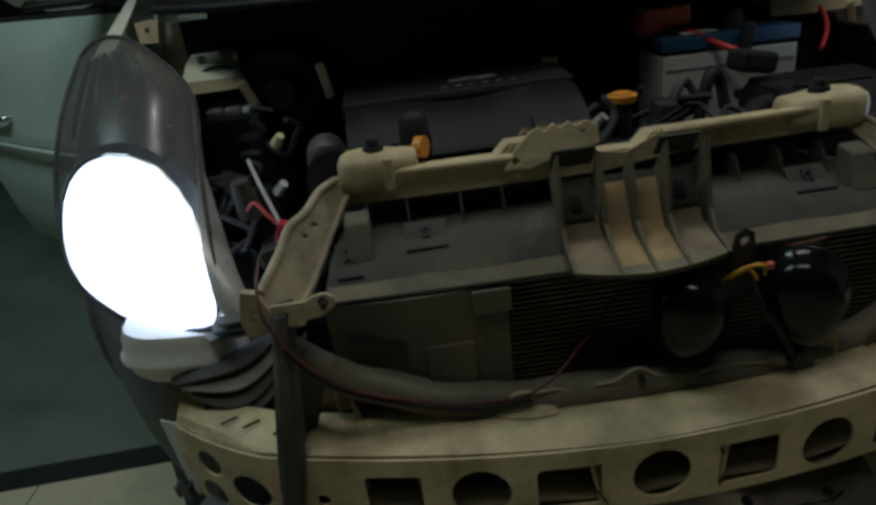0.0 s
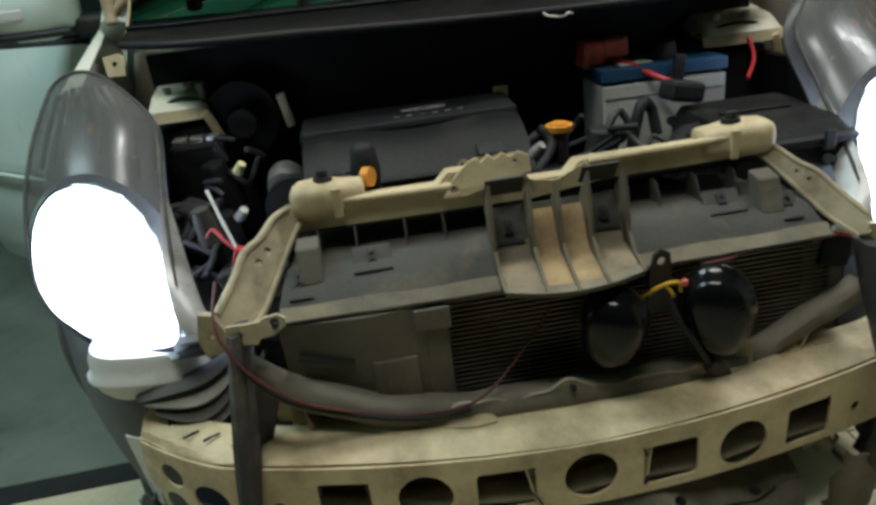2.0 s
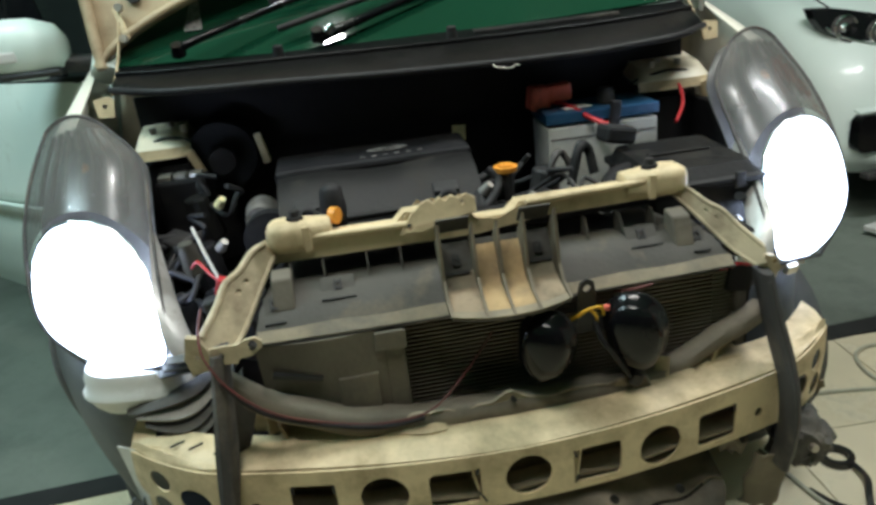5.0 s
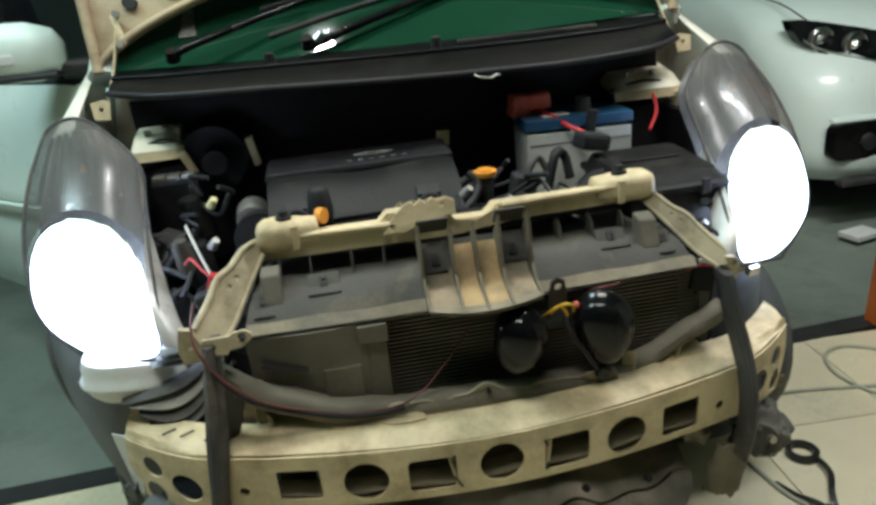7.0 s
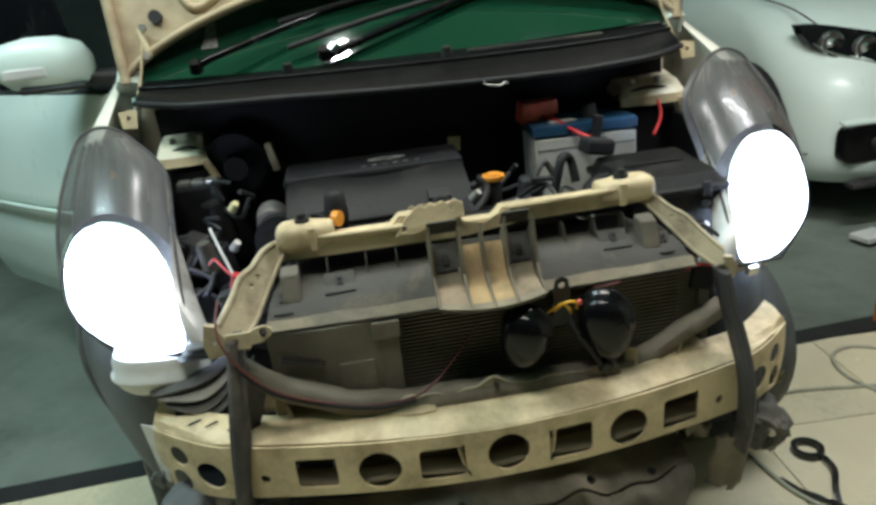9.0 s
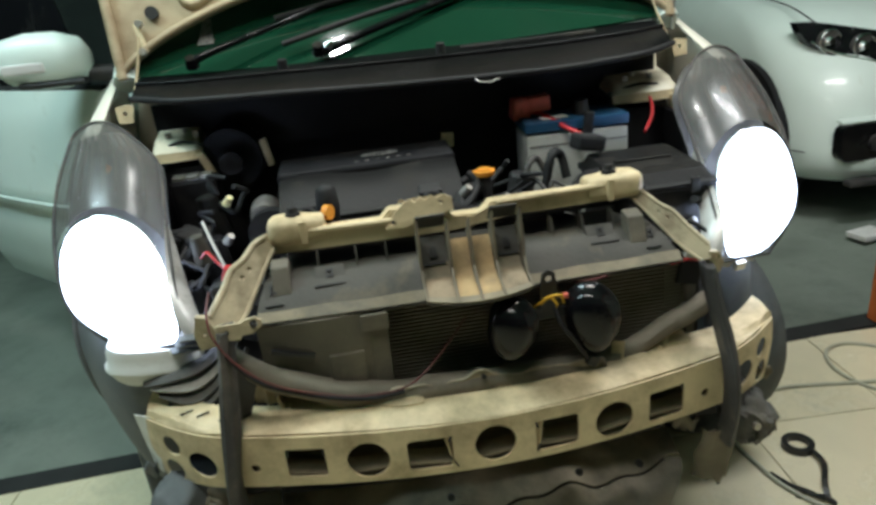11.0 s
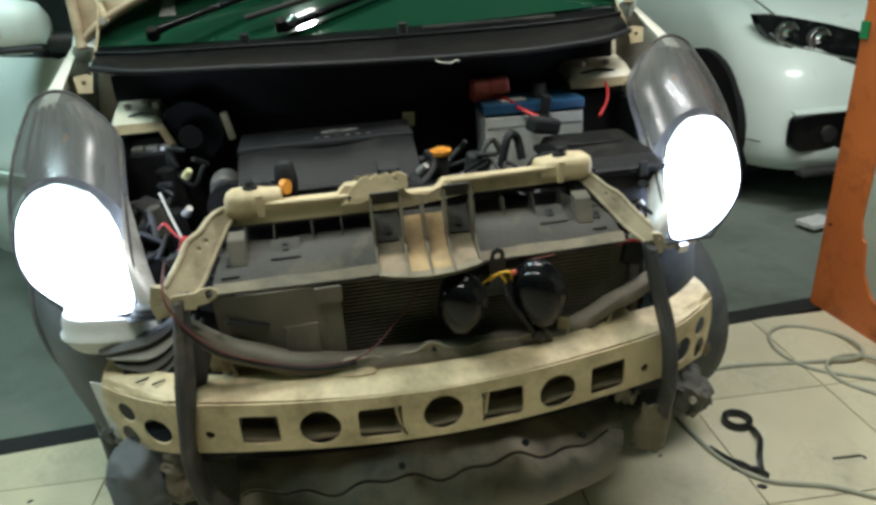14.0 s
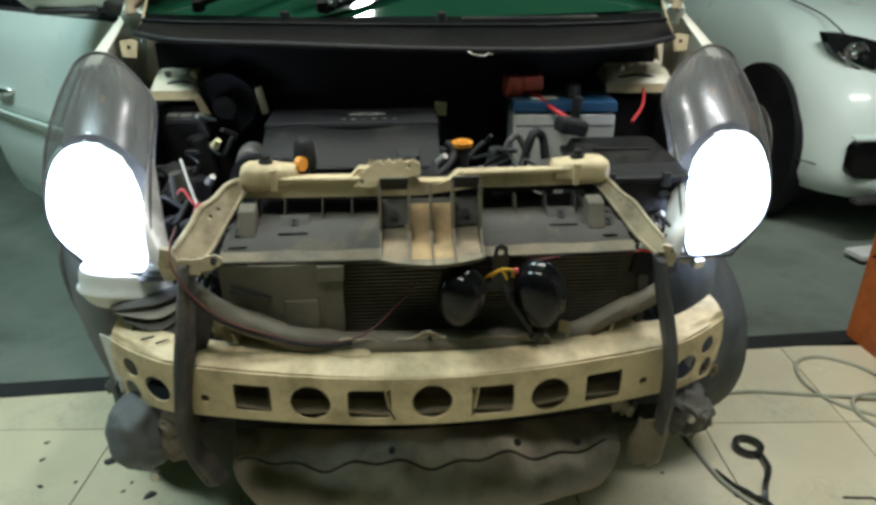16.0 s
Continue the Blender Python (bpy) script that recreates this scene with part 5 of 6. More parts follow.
def engine():
    def f(u, v):
        x = -0.315 + 0.36 * u
        y = 0.30 + 0.20 * v
        z = 0.80 + 0.062 * math.sin(min(1, v * 1.5) * math.pi / 2) + 0.006 * math.sin(u * 9) * v
        return x, y, z
    e = part("engine_cover", sheet(B(), f, 20, 10, 0.012, (0, 0, -1)), ENGINE_GREY, car, "dusty dark grey engine cover with worn lettering", smooth=True)
    part("cover_rim", tube(B(), [Vector(f(k / 10, 0.04)) + Vector((0, -0.002, 0.003)) for k in range(11)], 0.005, 8, 2), ENGINE_GREY, e, smooth=True)
    part("cover_front", box(B(), (-0.115, 0.31, 0.765), (0.39, 0.03, 0.07)), ENGINE_GREY, e, bevel=0.006)
    # Black carries the dark look of the cover's unlit top.
    part("cover_step", box(B(), (-0.135, 0.492, 0.862), (0.372, 0.120, 0.028), (3, 0, 0)), BLACK, e, "rear step of the cover, blackened as its unlit top", bevel=0.009)
    bm = B()
    for k in range(6):
        box(bm, (-0.155 + 0.022 * k, 0.455, 0.8752), (0.010, 0.003, 0.002), (0, 0, 20 if k % 2 else -20))
    part("lettering_bar", bm, GREY_INK, e, "worn unreadable lettering in silver bars")
    bm = plate(B(), circle(0, 0, 0.04, 0.014, 20), [circle(0, 0, 0.026, 0.008, 16)], 0.002, lambda u, d, w: (-0.105 + u, 0.490 + w, 0.8770 + d))
    part("emblem", bm, GREY_INK, e, "worn oval emblem")
    for x, y in ((-0.265, 0.345), (-0.02, 0.335)):
        part("cover_pad", box(B(), (x, y, 0.828), (0.045, 0.03, 0.012), (20, 0, 0)), DARK_PLASTIC, e, bevel=0.003)
        bm = B()
        a = [(x + 0.016 * math.cos(k * 0.5236), y - 0.03 + 0.004 * math.sin(k * 0.5236), 0.812 + 0.016 * math.sin(k * 0.5236)) for k in range(13)]
        part("rubber_ring", tube(bm, a, 0.006, 6, 2), RUBBER, e, smooth=True)
    bm = B()
    rings = []
    for t, r in ((0, 0.006), (0.1, 0.018), (0.5, 0.022), (0.9, 0.018), (1, 0.008)):
        z = 0.80 + 0.085 * t
        rings.append([bm.verts.new((-0.218 + r * math.cos(a), 0.262 + 0.8 * r * math.sin(a), z)) for a in [2 * math.pi * k / 14 for k in range(14)]])
    skin(bm, rings, True, True)
    part("breather_hose", bm, RUBBER, car, "upright black rubber hose", smooth=True)
    bm = B()
    cyl(bm, (-0.220, 0.180, 0.858), (-0.210, 0.174, 0.858), 0.013, n=18)
    part("orange_cap", bm, ORANGE_CAP, car, "orange plastic cap on the tie bar", smooth=True)
    bm = B()
    cyl(bm, (0.088, 0.322, 0.846), (0.088, 0.322, 0.855), 0.020, 0.022, 18)
    cyl(bm, (0.088, 0.322, 0.854), (0.088, 0.322, 0.859), 0.015, 0.013, 18)
    oc = part("oil_filler_cap", bm, ORANGE_CAP, car, "orange filler cap", smooth=True)
    part("filler_neck", cyl(B(), (0.088, 0.322, 0.74), (0.088, 0.322, 0.847), 0.014, n=12), DARK_PLASTIC, oc)
    tg = part("tag_post", cyl(B(), (0.073, 0.69, 0.74), (0.073, 0.69, 0.87), 0.008, n=8), BLACK, car, "dark stay holding a paper tag")
    part("paper_tag", box(B(), (0.070, 0.679, 0.848), (0.03, 0.003, 0.034), (0, 4, 0)), LABEL_YELLOW, tg, "small pale yellow tag")
    # pulleys, castings and clutter of the bay
    bm = B()
    cyl(bm, (-0.362, 0.50, 0.785), (-0.362, 0.44, 0.785), 0.034, 0.028, 20)
    al = part("alternator", bm, ALU, car, "grimy aluminium alternator housing", smooth=True)
    part("pulley", cyl(B(), (-0.34, 0.40, 0.77), (-0.34, 0.37, 0.77), 0.05, n=20), RUBBER, al, smooth=True)
    random.seed(4)
    lay = [(-0.46, 0.40, 0.74), (-0.50, 0.30, 0.70), (-0.42, 0.32, 0.70), (-0.47, 0.52, 0.80), (-0.38, 0.24, 0.68), (-0.52, 0.44, 0.76), (0.02, 0.28, 0.78), (0.05, 0.38, 0.80), (0.13, 0.30, 0.79),
           (0.16, 0.36, 0.80), (0.0, 0.24, 0.74), (0.18, 0.26, 0.76), (0.40, 0.22, 0.68), (0.48, 0.22, 0.66), (0.52, 0.3, 0.70), (0.44, 0.18, 0.66)]
    for k, (x, y, z) in enumerate(lay):
        bm = B()
        if k % 3 == 0:
            cyl(bm, (x, y, z - 0.06), (x + random.uniform(-0.02, 0.02), y, z + 0.03), 0.03, 0.026, 14)
        else:
            box(bm, (x, y, z - 0.02), (random.uniform(0.04, 0.08), random.uniform(0.03, 0.06), random.uniform(0.06, 0.10)), (random.uniform(-15, 15), random.uniform(-15, 15), random.uniform(-40, 40)))
        part("engine_housing", bm, (BLACK, DARK_PLASTIC, BLACK, ENGINE_GREY)[k % 4], car, bevel=0.006)
    for k in range(26):
        x, y, z = lay[k % len(lay)]
        p = Vector((x, y, z + 0.02))
        pts = [p]
        for j in range(4):
            p = p + Vector((random.uniform(-0.05, 0.05), random.uniform(-0.05, 0.05), random.uniform(-0.03, 0.035)))
            pts.append(p.copy())
        part("engine_hose", tube(B(), pts, random.choice((0.004, 0.005, 0.008)), 7), RUBBER if k % 4 else DARK_PLASTIC, car, smooth=True)
    for k, (x, y, z) in enumerate(((0.008, 0.235, 0.79), (0.11, 0.27, 0.80), (-0.43, 0.36, 0.77), (0.45, 0.2, 0.70), (0.47, 0.24, 0.71), (0.04, 0.30, 0.82), (-0.44, 0.48, 0.815))):
        bm = cyl(B(), (x, y, z), (x + 0.012, y - 0.01, z + 0.016), 0.010, 0.007, 10)
        part("bright_fitting", bm, ALU if k != 6 else LABEL_YELLOW, car, "small worn metal fitting", smooth=True)
    # brake booster, reservoir and relay box at the back
    bm = B()
    cyl(bm, (-0.437, 0.72, 0.88), (-0.437, 0.62, 0.88), 0.078, 0.07, 28)
    bo = part("brake_booster", bm, BLACK, car, "black round brake booster", smooth=True)
    part("booster_neck", cyl(B(), (-0.437, 0.62, 0.88), (-0.43, 0.57, 0.88), 0.026, n=14), BLACK, bo)
    part("booster_clip", box(B(), (-0.355, 0.63, 0.885), (0.016, 0.02, 0.065), (0, -10, 0)), CREAM, bo, bevel=0.003)
    rb = part("relay_box", box(B(), (-0.515, 0.58, 0.80), (0.10, 0.07, 0.12)), BLACK, car, "black relay box with pale relays on top", bevel=0.008)
    for k in range(3):
        part("relay", box(B(), (-0.545 + 0.03 * k, 0.57, 0.863), (0.026, 0.03, 0.012)), STEEL, rb, bevel=0.002)
    # tie with a red connector beside the headlamp
    bm = tube(B(), [(-0.40, 0.155, 0.795), (-0.415, 0.175, 0.83), (-0.43, 0.20, 0.865)], 0.0024)
    ct = part("cable_tie", bm, LABEL_WHITE, car, "white cable tie through a red connector", smooth=True)
    part("red_connector", box(B(), (-0.395, 0.15, 0.782), (0.02, 0.02, 0.028), (0, 20, 0)), RED, ct, bevel=0.004)
    part("red_lead", tube(B(), [(-0.40, 0.155, 0.79), (-0.415, 0.17, 0.80), (-0.432, 0.19, 0.812), (-0.445, 0.20, 0.80)], 0.0024), RED, ct, smooth=True)
    part("black_connector", box(B(), (-0.405, 0.14, 0.748), (0.035, 0.03, 0.05), (0, -15, 0)), DARK_PLASTIC, ct, bevel=0.005)
    part("pale_cap", cyl(B(), (-0.45, 0.24, 0.78), (-0.455, 0.235, 0.83), 0.018, 0.012, 12), GREY_PLASTIC, ct, smooth=True)
    rc = part("side_connector", box(B(), (0.395, 0.09, 0.69), (0.045, 0.03, 0.05), (0, 10, 0)), BLACK, car, "black plug with red wires", bevel=0.005)
    part("red_lead", tube(B(), [(0.36, 0.08, 0.708), (0.385, 0.07, 0.718), (0.41, 0.075, 0.71)], 0.0028), RED, rc, smooth=True)
    part("pink_tape", box(B(), (0.395, 0.072, 0.722), (0.03, 0.008, 0.008), (0, 14, 0)), LABEL_WHITE, rc, bevel=0.002)


def battery():
    m = pose(0.345, 0.577, 0, 0, 0, -3)
    b = part("battery", B(), BATT_WHITE, car, "white car battery with a blue lid")
    bm = box(B(), (0, 0, 0.765), (0.230, 0.138, 0.20))
    bm.transform(m)
    bm.to_mesh(b.data)
    bm.free()
    mod = b.modifiers.new("bevel", "BEVEL")
    mod.width, mod.segments = 0.004, 2
    def add(name, bm, mat, label="", bevel=0.002, smooth=False):
        bm.transform(m)
        return part(name, bm, mat, b, label, smooth, bevel)
    add("lid", box(B(), (0, 0, 0.882), (0.234, 0.142, 0.022)), BATT_BLUE, "blue battery lid")
    add("label_strip", box(B(), (-0.045, -0.03, 0.8955), (0.06, 0.03, 0.002), (0, 0, 10)), LABEL_WHITE, "white sticker", 0)
    add("case_line", box(B(), (0, -0.0695, 0.84), (0.22, 0.002, 0.003)), GREY_INK, "", 0)
    add("positive_cover", box(B(), (-0.108, 0.030, 0.912), (0.046, 0.045, 0.052), (4, 6, 8)), RED_COVER, "red rubber terminal cover", 0.008)
    add("positive_tab", box(B(), (-0.065, 0.030, 0.920), (0.050, 0.045, 0.036), (0, -4, 0)), RED_COVER, "", 0.006)
    add("negative_clamp", cyl(B(), (0.025, -0.01, 0.893), (0.025, -0.01, 0.925), 0.022, 0.016, 12), DARK_PLASTIC, "", 0.002)
    add("hold_down", box(B(), (0.022, -0.073, 0.872), (0.022, 0.012, 0.07), (0, 8, 0)), DARK_PLASTIC, "", 0.003)
    add("red_cable", tube(B(), [(-0.085, 0.03, 0.90), (-0.06, -0.02, 0.898), (-0.03, -0.085, 0.88), (0.01, -0.13, 0.86)], 0.0055), RED, "red battery cable", 0, True)
    add("red_cable_thin", tube(B(), [(0.195, 0.05, 0.915), (0.20, 0.02, 0.90), (0.185, -0.03, 0.875), (0.15, -0.08, 0.85)], 0.0038), RED, "thin red cable", 0, True)
    add("black_cable", tube(B(), [(0.105, 0.03, 0.893), (0.125, 0.05, 0.918), (0.16, 0.06, 0.925), (0.195, 0.05, 0.915)], 0.006), RUBBER, "", 0, True)
    bm = B()
    rings = []
    for z, x0, x1, y0, y1 in ((0.68, 0.33, 0.535, 0.24, 0.445), (0.790, 0.325, 0.53, 0.240, 0.45), (0.794, 0.318, 0.537, 0.234, 0.456), (0.803, 0.318, 0.537, 0.234, 0.456), (0.806, 0.328, 0.527, 0.244, 0.446), (0.824, 0.336, 0.516, 0.262, 0.440)):
        rings.append([bm.verts.new((x, y, z + 0.05 * (y - 0.34))) for x, y in rounded(x0, y0, x1, y1, 0.012, 3)])
    skin(bm, rings, True, True)
    ab = part("air_filter_box", bm, ENGINE_GREY, car, "dark plastic air filter box")
    for x in (0.37, 0.48):
        part("box_clip", box(B(), (x, 0.232, 0.795), (0.018, 0.006, 0.03)), DARK_PLASTIC, ab, bevel=0.002)
    part("lid_rib", box(B(), (0.425, 0.35, 0.8255), (0.12, 0.012, 0.008), (3, 0, 0)), ENGINE_GREY, ab, bevel=0.002)
    part("air_duct", tube(B(), [(0.255, 0.30, 0.75), (0.27, 0.31, 0.785), (0.30, 0.34, 0.80), (0.34, 0.36, 0.80)], 0.018, 12), BLACK, ab, smooth=True)
    for k in range(5):
        part("duct_rib", tube(B(), [Vector((0.272 + 0.011 * k, 0.315 + 0.009 * k, 0.785 + 0.003 * k)) + 0.0205 * Vector((-0.5 * math.cos(a), 0.5 * math.cos(a), math.sin(a))) for a in [2 * math.pi * q / 10 for q in range(11)]], 0.0025, 6, 1), RUBBER, ab, smooth=True)
    part("clamp_cover", box(B(), (0.335, 0.425, 0.858), (0.065, 0.05, 0.034), (0, 12, 10)), RUBBER, ab, bevel=0.008)
    for k in (0, 2.5):
        part("bay_hose", tube(B(), [(0.17 + 0.02 * k, 0.36, 0.79), (0.19 + 0.02 * k, 0.37, 0.84 + 0.006 * k), (0.215 + 0.02 * k, 0.39, 0.845), (0.235 + 0.015 * k, 0.38, 0.80)], 0.007 + 0.001 * k, 8), RUBBER if k else POST_PLASTIC, ab, smooth=True)


bumper_beam()
tie_bar()
air_guide()
air_scoop()
condenser()
lower_support()
side_shield()
for side_sign in (-1, 1):
    radiator_post(side_sign)
    headlamp(side_sign)
    wheel_liner(side_sign)
    fender(side_sign)
    strut_tower(side_sign)
mirror(-1)
lamp_foot()
horns()
bracket_left()
undertray()
cowl_and_screen()
hood()
open_door()
engine()
battery()


# ---- the parked cars ----
def loft_body(parent, name, sections, mat):
    bm = B()
    rings = []
    for z, x0, x1, y0, y1, r in sections:
        rings.append([bm.verts.new((x, y, z)) for x, y in rounded(x0, y0, x1, y1, r, 8)])
    skin(bm, rings, True, True)
    return part(name, bm, mat, parent, smooth=True)


def parked_sedan():
    c = thing("parked_sedan", "white sedan parked nose out with dark headlamps", "car", (2.6, 3.6, 0))
    loft_body(c, "body", [(0.16, 1.90, 3.45, 1.82, 6.2, 0.30), (0.20, 1.83, 3.5, 1.72, 6.2, 0.30), (0.27, 1.80, 3.5, 1.68, 6.2, 0.30), (0.34, 1.80, 3.5, 1.69, 6.2, 0.3), (0.55, 1.79, 3.5, 1.74, 6.2, 0.32),
                          (0.68, 1.80, 3.5, 1.83, 6.2, 0.34), (0.82, 1.82, 3.5, 1.98, 6.2, 0.36), (0.92, 1.87, 3.45, 2.2, 6.2, 0.36), (1.0, 1.94, 3.4, 2.7, 6.1, 0.36), (1.06, 2.05, 3.3, 3.1, 6.0, 0.3)], WHITE_PAINT)
    loft_body(c, "cabin_glass", [(1.0, 2.02, 3.32, 3.0, 5.9, 0.2), (1.2, 2.10, 3.24, 3.3, 5.6, 0.2), (1.38, 2.2, 3.14, 3.6, 5.2, 0.2)], BLACK_GLOSS)
    loft_body(c, "roof", [(1.37, 2.18, 3.16, 3.55, 5.25, 0.2), (1.43, 2.24, 3.1, 3.65, 5.1, 0.25)], WHITE_PAINT)
    for x, y in ((3.36, 2.30), (1.80, 5.0), (3.36, 5.0)):
        part("wheel", cyl(B(), (x - 0.02, y, 0.31), (x + 0.18, y, 0.31), 0.31, n=32), RUBBER, c, "dark road wheel", smooth=True)
    wh = part("wheel", cyl(B(), (1.80, 2.30, 0.31), (2.0, 2.30, 0.31), 0.31, n=32), RUBBER, c, "dark front wheel", smooth=True)
    part("rim", cyl(B(), (1.762, 2.30, 0.31), (1.79, 2.30, 0.31), 0.2, n=28), ALU, wh)
    # No opening is cut; a black disc paints the arch's shade.
    part("wheel_arch", cyl(B(), (1.770, 2.30, 0.32), (1.84, 2.30, 0.32), 0.385, n=40), BLACK, c, "black disc painted as the shade of the wheel arch", smooth=True)
    outline = [(1.875, 0.874), (1.882, 0.832), (1.905, 0.785), (1.97, 0.735), (2.10, 0.688), (2.35, 0.63), (2.36, 0.752), (2.15, 0.822), (2.0, 0.860), (1.93, 0.874)]
    f = plate(B(), outline, [], 0.05, lambda u, d, w: (u, 1.985 - 0.40 * (u - 1.86) + 0.45 * (w - 0.75) + d, w))
    hl = part("headlamp", f, BLACK_GLOSS, c, "dark headlamp with two clear projectors")
    for x, z in ((1.985, 0.788), (2.105, 0.760)):
        y = 1.985 - 0.40 * (x - 1.86) + 0.45 * (z - 0.75)
        part("projector_bowl", cyl(B(), (x, y + 0.02, z), (x, y - 0.004, z), 0.050, 0.050, 24), REFLECT, hl, "grey projector bowl", smooth=True)
        ring = [(x + 0.049 * math.cos(q * math.pi / 14), y - 0.008, z + 0.049 * math.sin(q * math.pi / 14)) for q in range(29)]
        part("projector_ring", tube(B(), ring, 0.005, 8, 1), CHROME, hl, "bright projector ring", smooth=True)
        part("projector_lens", cyl(B(), (x, y, z), (x, y - 0.022, z), 0.030, 0.014, 18), CHROME, hl, "bright projector lens", smooth=True)
    part("lamp_strip", tube(B(), [(x, 1.981 - 0.40 * (x - 1.86) + 0.45 * (z - 0.75), z) for x, z in ((1.915, 0.792), (1.975, 0.748), (2.10, 0.703), (2.30, 0.655))], 0.006, 6), CHROME, hl, smooth=True)
    fg = part("fog_lamp_recess", plate(B(), rounded(1.905, 0.30, 2.22, 0.46, 0.04, 4), [], 0.06, lambda u, d, w: (u, 1.70 + 0.06 * (2.2 - u) + d - 0.02, w)), BLACK_GLOSS, c, "black fog lamp recess", bevel=0.004)
    part("fog_shelf", box(B(), (2.06, 1.712, 0.475), (0.32, 0.05, 0.014), (10, 0, -4)), WHITE_PAINT, fg, bevel=0.01)
    part("fog_lamp", cyl(B(), (2.06, 1.705, 0.375), (2.06, 1.675, 0.375), 0.04, 0.036, 18), DARK_PLASTIC, fg, smooth=True)
    part("lower_grille", box(B(), (2.2, 1.70, 0.20), (0.5, 0.06, 0.03)), POST_PLASTIC, c, bevel=0.01)
    part("hood_seam", tube(B(), [(1.95, 2.02, 0.872), (1.97, 2.25, 0.935), (1.99, 2.6, 0.985)], 0.004, 6), INK_DARK, c, smooth=True)
    part("bumper_seam", tube(B(), [(1.80, 1.98, 0.30), (1.79, 1.92, 0.33), (1.83, 1.83, 0.33)], 0.003, 6), INK_DARK, c, smooth=True)


parked_sedan()


# ---- loose things ----
def orange_panel():
    d = thing("orange_panel", "orange-framed board with grey-green inset standing on the tiles", "panel", (1.5, 0.2, 0))
    out = [(-0.9, 0), (0.925, 0), (0.86, 1.9), (-0.9, 1.9)]
    inset = [(-0.8, 0.16), (0.50, 0.095), (0.60, 0.10), (0.68, 0.14), (0.72, 0.20), (0.735, 0.30), (0.75, 0.31), (0.765, 0.36), (0.70, 1.75), (-0.8, 1.75)]
    place = lambda u, t, w: (1.475 + 0.03 * (u - 0.9) * -1 * 0.9 + t, u, w)
    part("frame", plate(B(), out, [inset], 0.035, place), ORANGE, d, "orange painted frame", bevel=0.003)
    part("board", plate(B(), inset, [], 0.02, lambda u, t, w: (Vector(place(u, t, w)) + Vector((0.008, 0, 0)))), PANEL_GREY, d, "grey-green board")
    part("green_tape", box(B(), (1.47, 0.875, 0.93), (0.006, 0.03, 0.05), (0, 0, 0)), GREEN_TAPE, d, "strip of green tape")
    part("screw", cyl(B(), (1.478, 0.93 - 0.045, 0.31), (1.468, 0.93 - 0.045, 0.31), 0.005, n=8), INK_DARK, d)


def tape_roll():
    bm = B()
    rings = []
    for r, z in ((0.026, 0.002), (0.039, 0.002), (0.039, 0.019), (0.026, 0.019)):
        rings.append([bm.verts.new((r * math.cos(a), r * math.sin(a), z)) for a in [2 * math.pi * k / 28 for k in range(28)]])
    skin(bm, rings + rings[:1], True)
    bm.transform(pose(0.856, 0.372, 0))
    t = part("tape_roll", bm, TAPE, None, smooth=True)
    tagged(t, "roll of black insulating tape lying on the tiles", "tape")
    def strip(pts, w):
        b = B()
        path = spline(pts, 5)
        rows = []
        for i, p in enumerate(path):
            dd = (path[min(i + 1, len(path) - 1)] - path[max(i - 1, 0)]).normalized()
            n = Vector((-dd.y, dd.x, 0.15 * math.sin(i))).normalized() * w
            rows.append([b.verts.new(p - n), b.verts.new(p + n), b.verts.new(p + n + Vector((0, 0, 0.002))), b.verts.new(p - n + Vector((0, 0, 0.002)))])
        skin(b, rows, True, True)
        return b
    part("loose_end", strip([(0.872, 0.338, 0.012), (0.866, 0.285, 0.016), (0.83, 0.23, 0.012), (0.81, 0.19, 0.004)], 0.007), TAPE, t)
    part("curled_end", strip([(0.80, 0.185, 0.004), (0.775, 0.215, 0.008), (0.745, 0.26, 0.006), (0.735, 0.30, 0.004)], 0.0075), TAPE, t)
    part("scrap", strip([(0.79, 0.20, 0.006), (0.80, 0.18, 0.012), (0.815, 0.165, 0.004)], 0.008), TAPE, t)


def air_hose():
    pts = [(0.70, 0.62, 0.006), (0.85, 0.61, 0.006), (1.0, 0.615, 0.006), (1.2, 0.58, 0.006), (1.36, 0.55, 0.016), (1.41, 0.62, 0.016), (1.39, 0.72, 0.006), (1.30, 0.785, 0.006), (1.21, 0.76, 0.006),
           (1.17, 0.66, 0.006), (1.20, 0.55, 0.006), (1.30, 0.47, 0.006), (1.40, 0.42, 0.006), (1.43, 0.47, 0.018), (1.36, 0.56, 0.018), (1.26, 0.55, 0.016), (1.24, 0.47, 0.006), (1.31, 0.36, 0.006), (1.40, 0.28, 0.006),
           (1.36, 0.20, 0.006), (1.25, 0.20, 0.006), (1.20, 0.13, 0.006), (1.30, 0.02, 0.006), (1.20, -0.05, 0.006), (1.05, 0.01, 0.006), (0.92, 0.10, 0.006), (0.80, 0.15, 0.006), (0.74, 0.24, 0.006), (0.72, 0.34, 0.006), (0.71, 0.45, 0.006)]
    h = part("air_hose", tube(B(), pts, 0.006, 8, 8), HOSE, None, smooth=True)
    tagged(h, "thin grey-green hose in loose coils on the tiles", "hose")


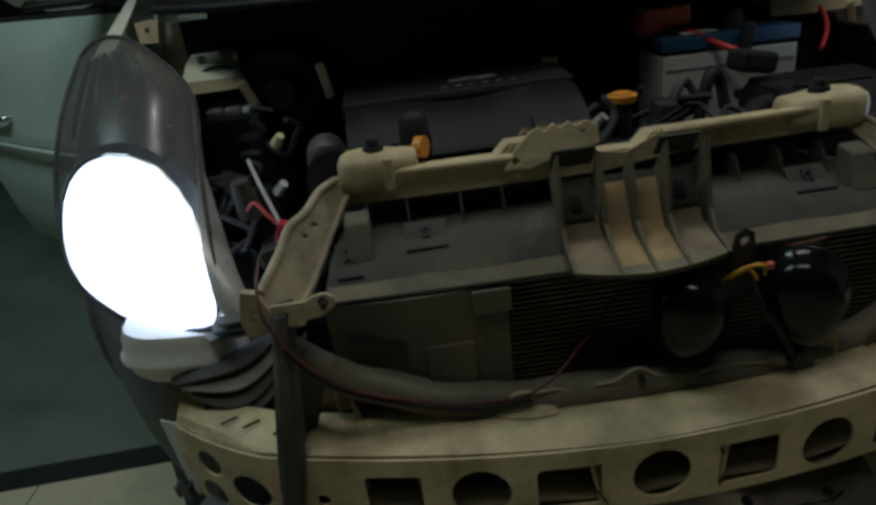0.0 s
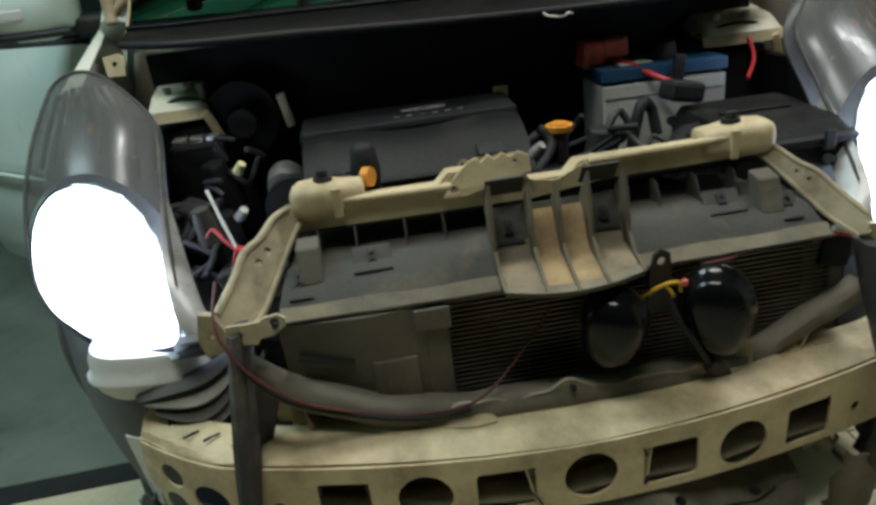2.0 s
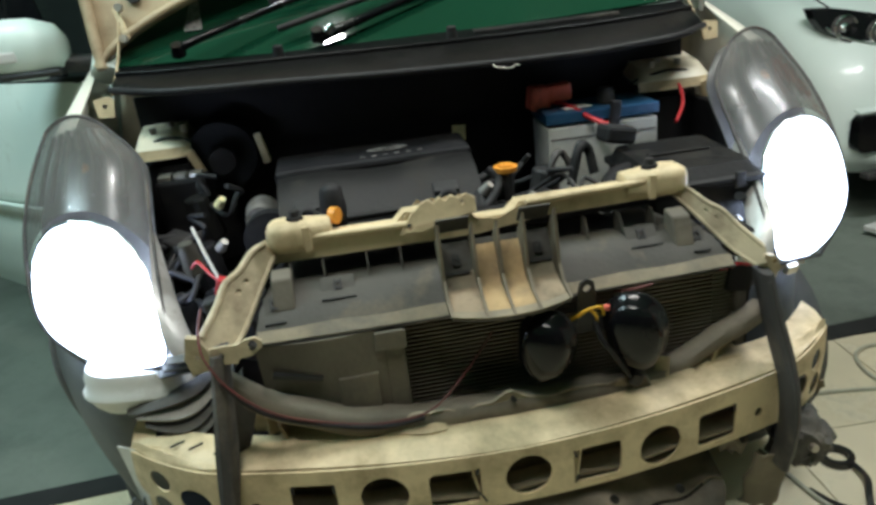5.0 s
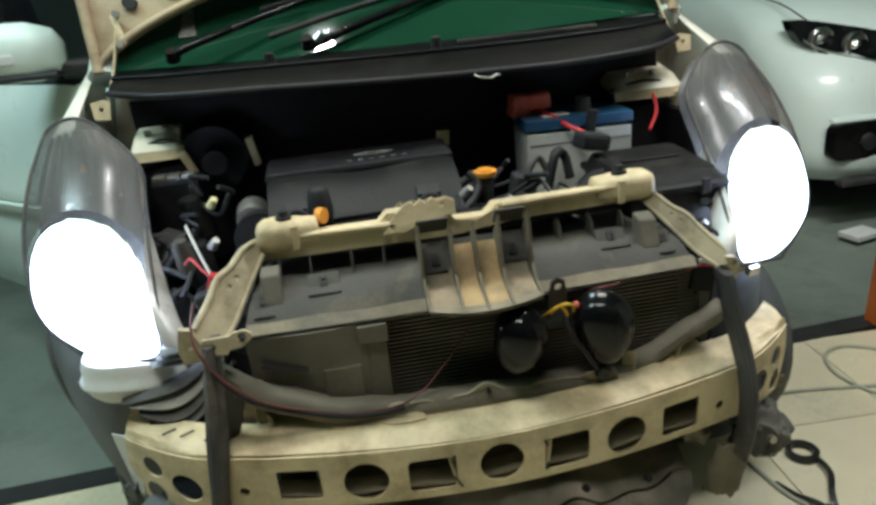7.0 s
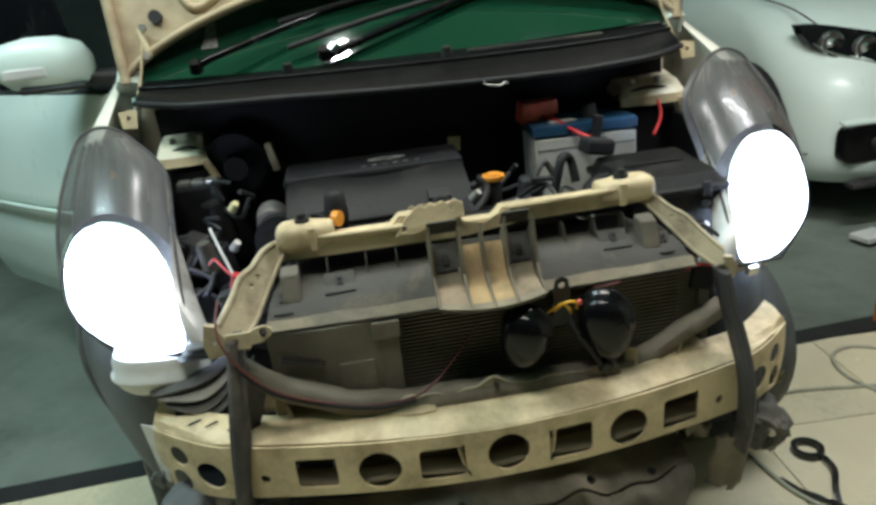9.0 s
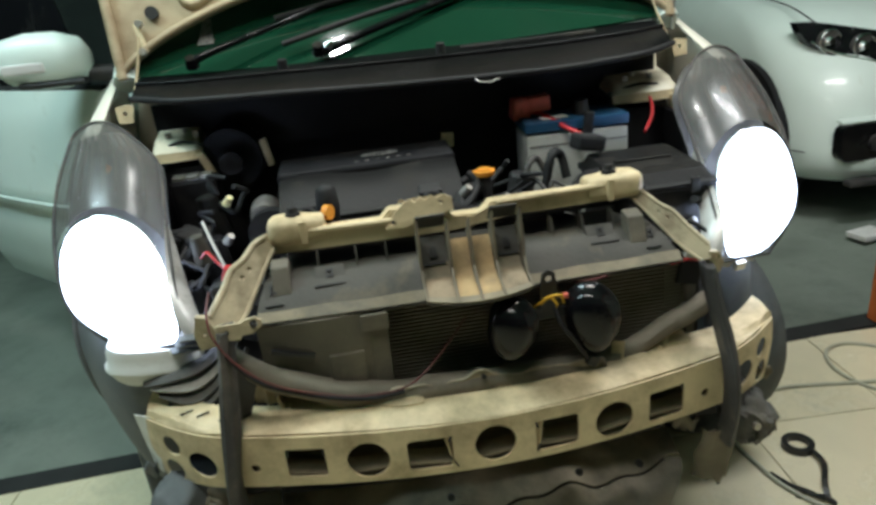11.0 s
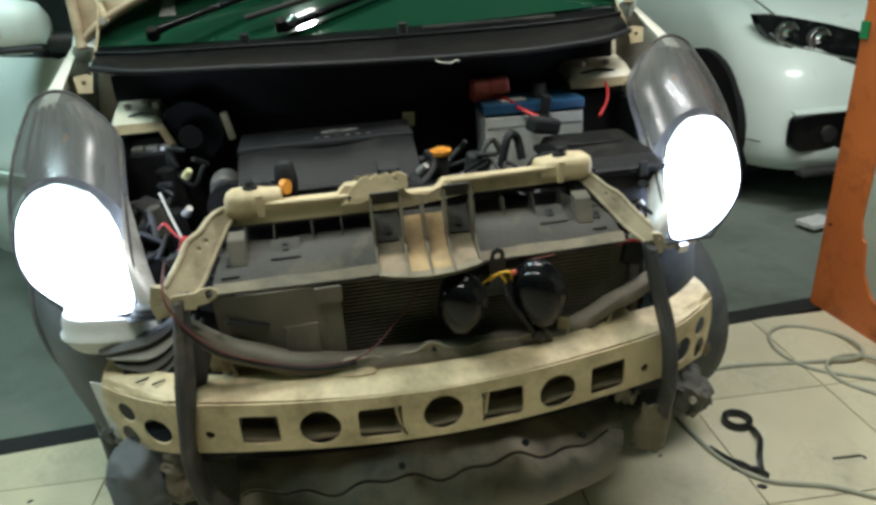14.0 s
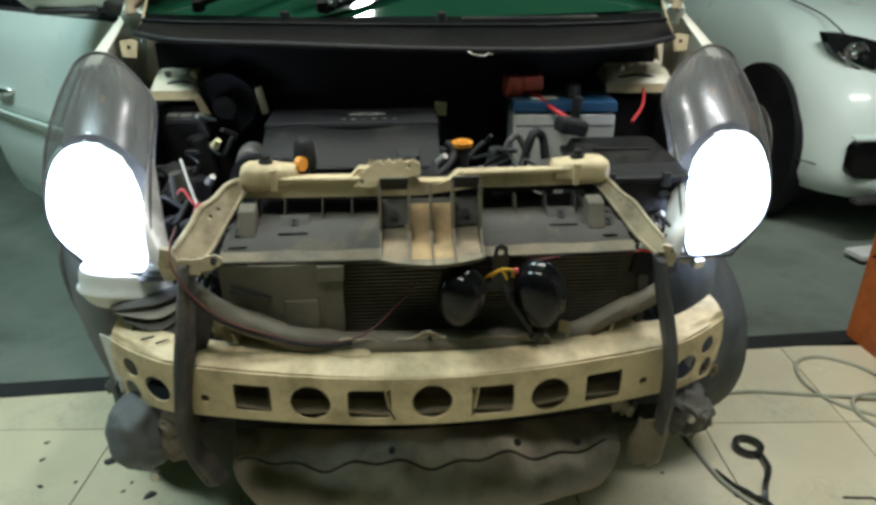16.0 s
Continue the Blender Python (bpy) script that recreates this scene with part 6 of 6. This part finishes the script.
def crumbs():
    random.seed(11)
    spots = [(-0.80, 0.44, 0.012), (-0.66, 0.31, 0.012), (-0.94, 0.36, 0.006), (-0.98, 0.46, 0.006), (-1.0, 0.53, 0.006), (-0.72, 0.36, 0.005), (-0.73, 0.33, 0.005), (-0.86, 0.37, 0.005), (0.78, 0.14, 0.009), (0.75, 0.21, 0.006), (0.60, 0.30, 0.005), (1.18, 0.1, 0.006)]
    for x, y, s in spots:
        bm = B()
        bmesh.ops.create_icosphere(bm, subdivisions=1, radius=s)
        for v in bm.verts:
            v.co = Vector((v.co.x * 1.6, v.co.y, v.co.z * 0.5)) * random.uniform(0.7, 1.2)
        bm.transform(pose(x, y, s * 0.4, 0, 0, random.uniform(0, 180)))
        tagged(part("debris", bm, INK_DARK), "dark scrap of dirt on the floor", "debris", "scraps on the floor")
    t = part("wire_scrap", tube(B(), [(1.0, 0.185, 0.003), (1.04, 0.18, 0.004), (1.07, 0.178, 0.003), (1.075, 0.165, 0.003)], 0.003), INK_DARK, None, smooth=True)
    tagged(t, "short dark wire scrap on the tiles", "wire")
    p = part("white_carton", box(B(), (1.97, 1.56, 0.012), (0.14, 0.10, 0.024), (0, 0, 12)), LABEL_WHITE, None, bevel=0.004)
    tagged(p, "flat white carton lying on the concrete", "carton")


orange_panel()
tape_roll()
air_hose()
crumbs()


# ---- floor tiles ----
def tiles():
    size, gap = 0.403, 0.003
    turn = -3.2
    org = Matrix.Translation((-0.424, 0.555, 0)) @ pose(0, 0, 0, 0, 0, turn)
    bm = box(B(), (0, 0, -0.004), (size - gap, size - gap, 0.012))
    bmesh.ops.bevel(bm, geom=bm.edges[:], offset=0.0012, segments=1, affect="EDGES")
    base = bpy.data.meshes.new("floor_tile")
    bm.to_mesh(base)
    bm.free()
    base.materials.append(TILE)
    def limit(x):
        return 0.765 + 0.044 * (x + 1.1) - 0.01
    n = 0
    for i in range(-7, 8):
        for j in range(-8, 2):
            c = org @ Vector(((i + 0.5) * size, (j - 0.5) * size, 0))
            if c.y - size * 0.55 > limit(c.x):
                continue
            if c.y + size * 0.56 < limit(c.x):
                ob = new("floor_tile", base)
            else:
                b2 = B()
                b2.from_mesh(base)
                inv = (org @ Matrix.Translation(((i + 0.5) * size, (j - 0.5) * size, 0))).inverted()
                co = inv @ Vector((c.x, limit(c.x), 0))
                no = inv.to_3x3() @ Vector((-0.044, 1, 0))
                bmesh.ops.bisect_plane(b2, geom=b2.verts[:] + b2.edges[:] + b2.faces[:], plane_co=co, plane_no=no, clear_outer=True)
                m2 = bpy.data.meshes.new("floor_tile_cut")
                b2.to_mesh(m2)
                b2.free()
                m2.materials.append(TILE)
                ob = new("floor_tile", m2)
            ob.parent = floor
            ob.matrix_world = org @ Matrix.Translation(((i + 0.5) * size, (j - 0.5) * size, 0))


tiles()
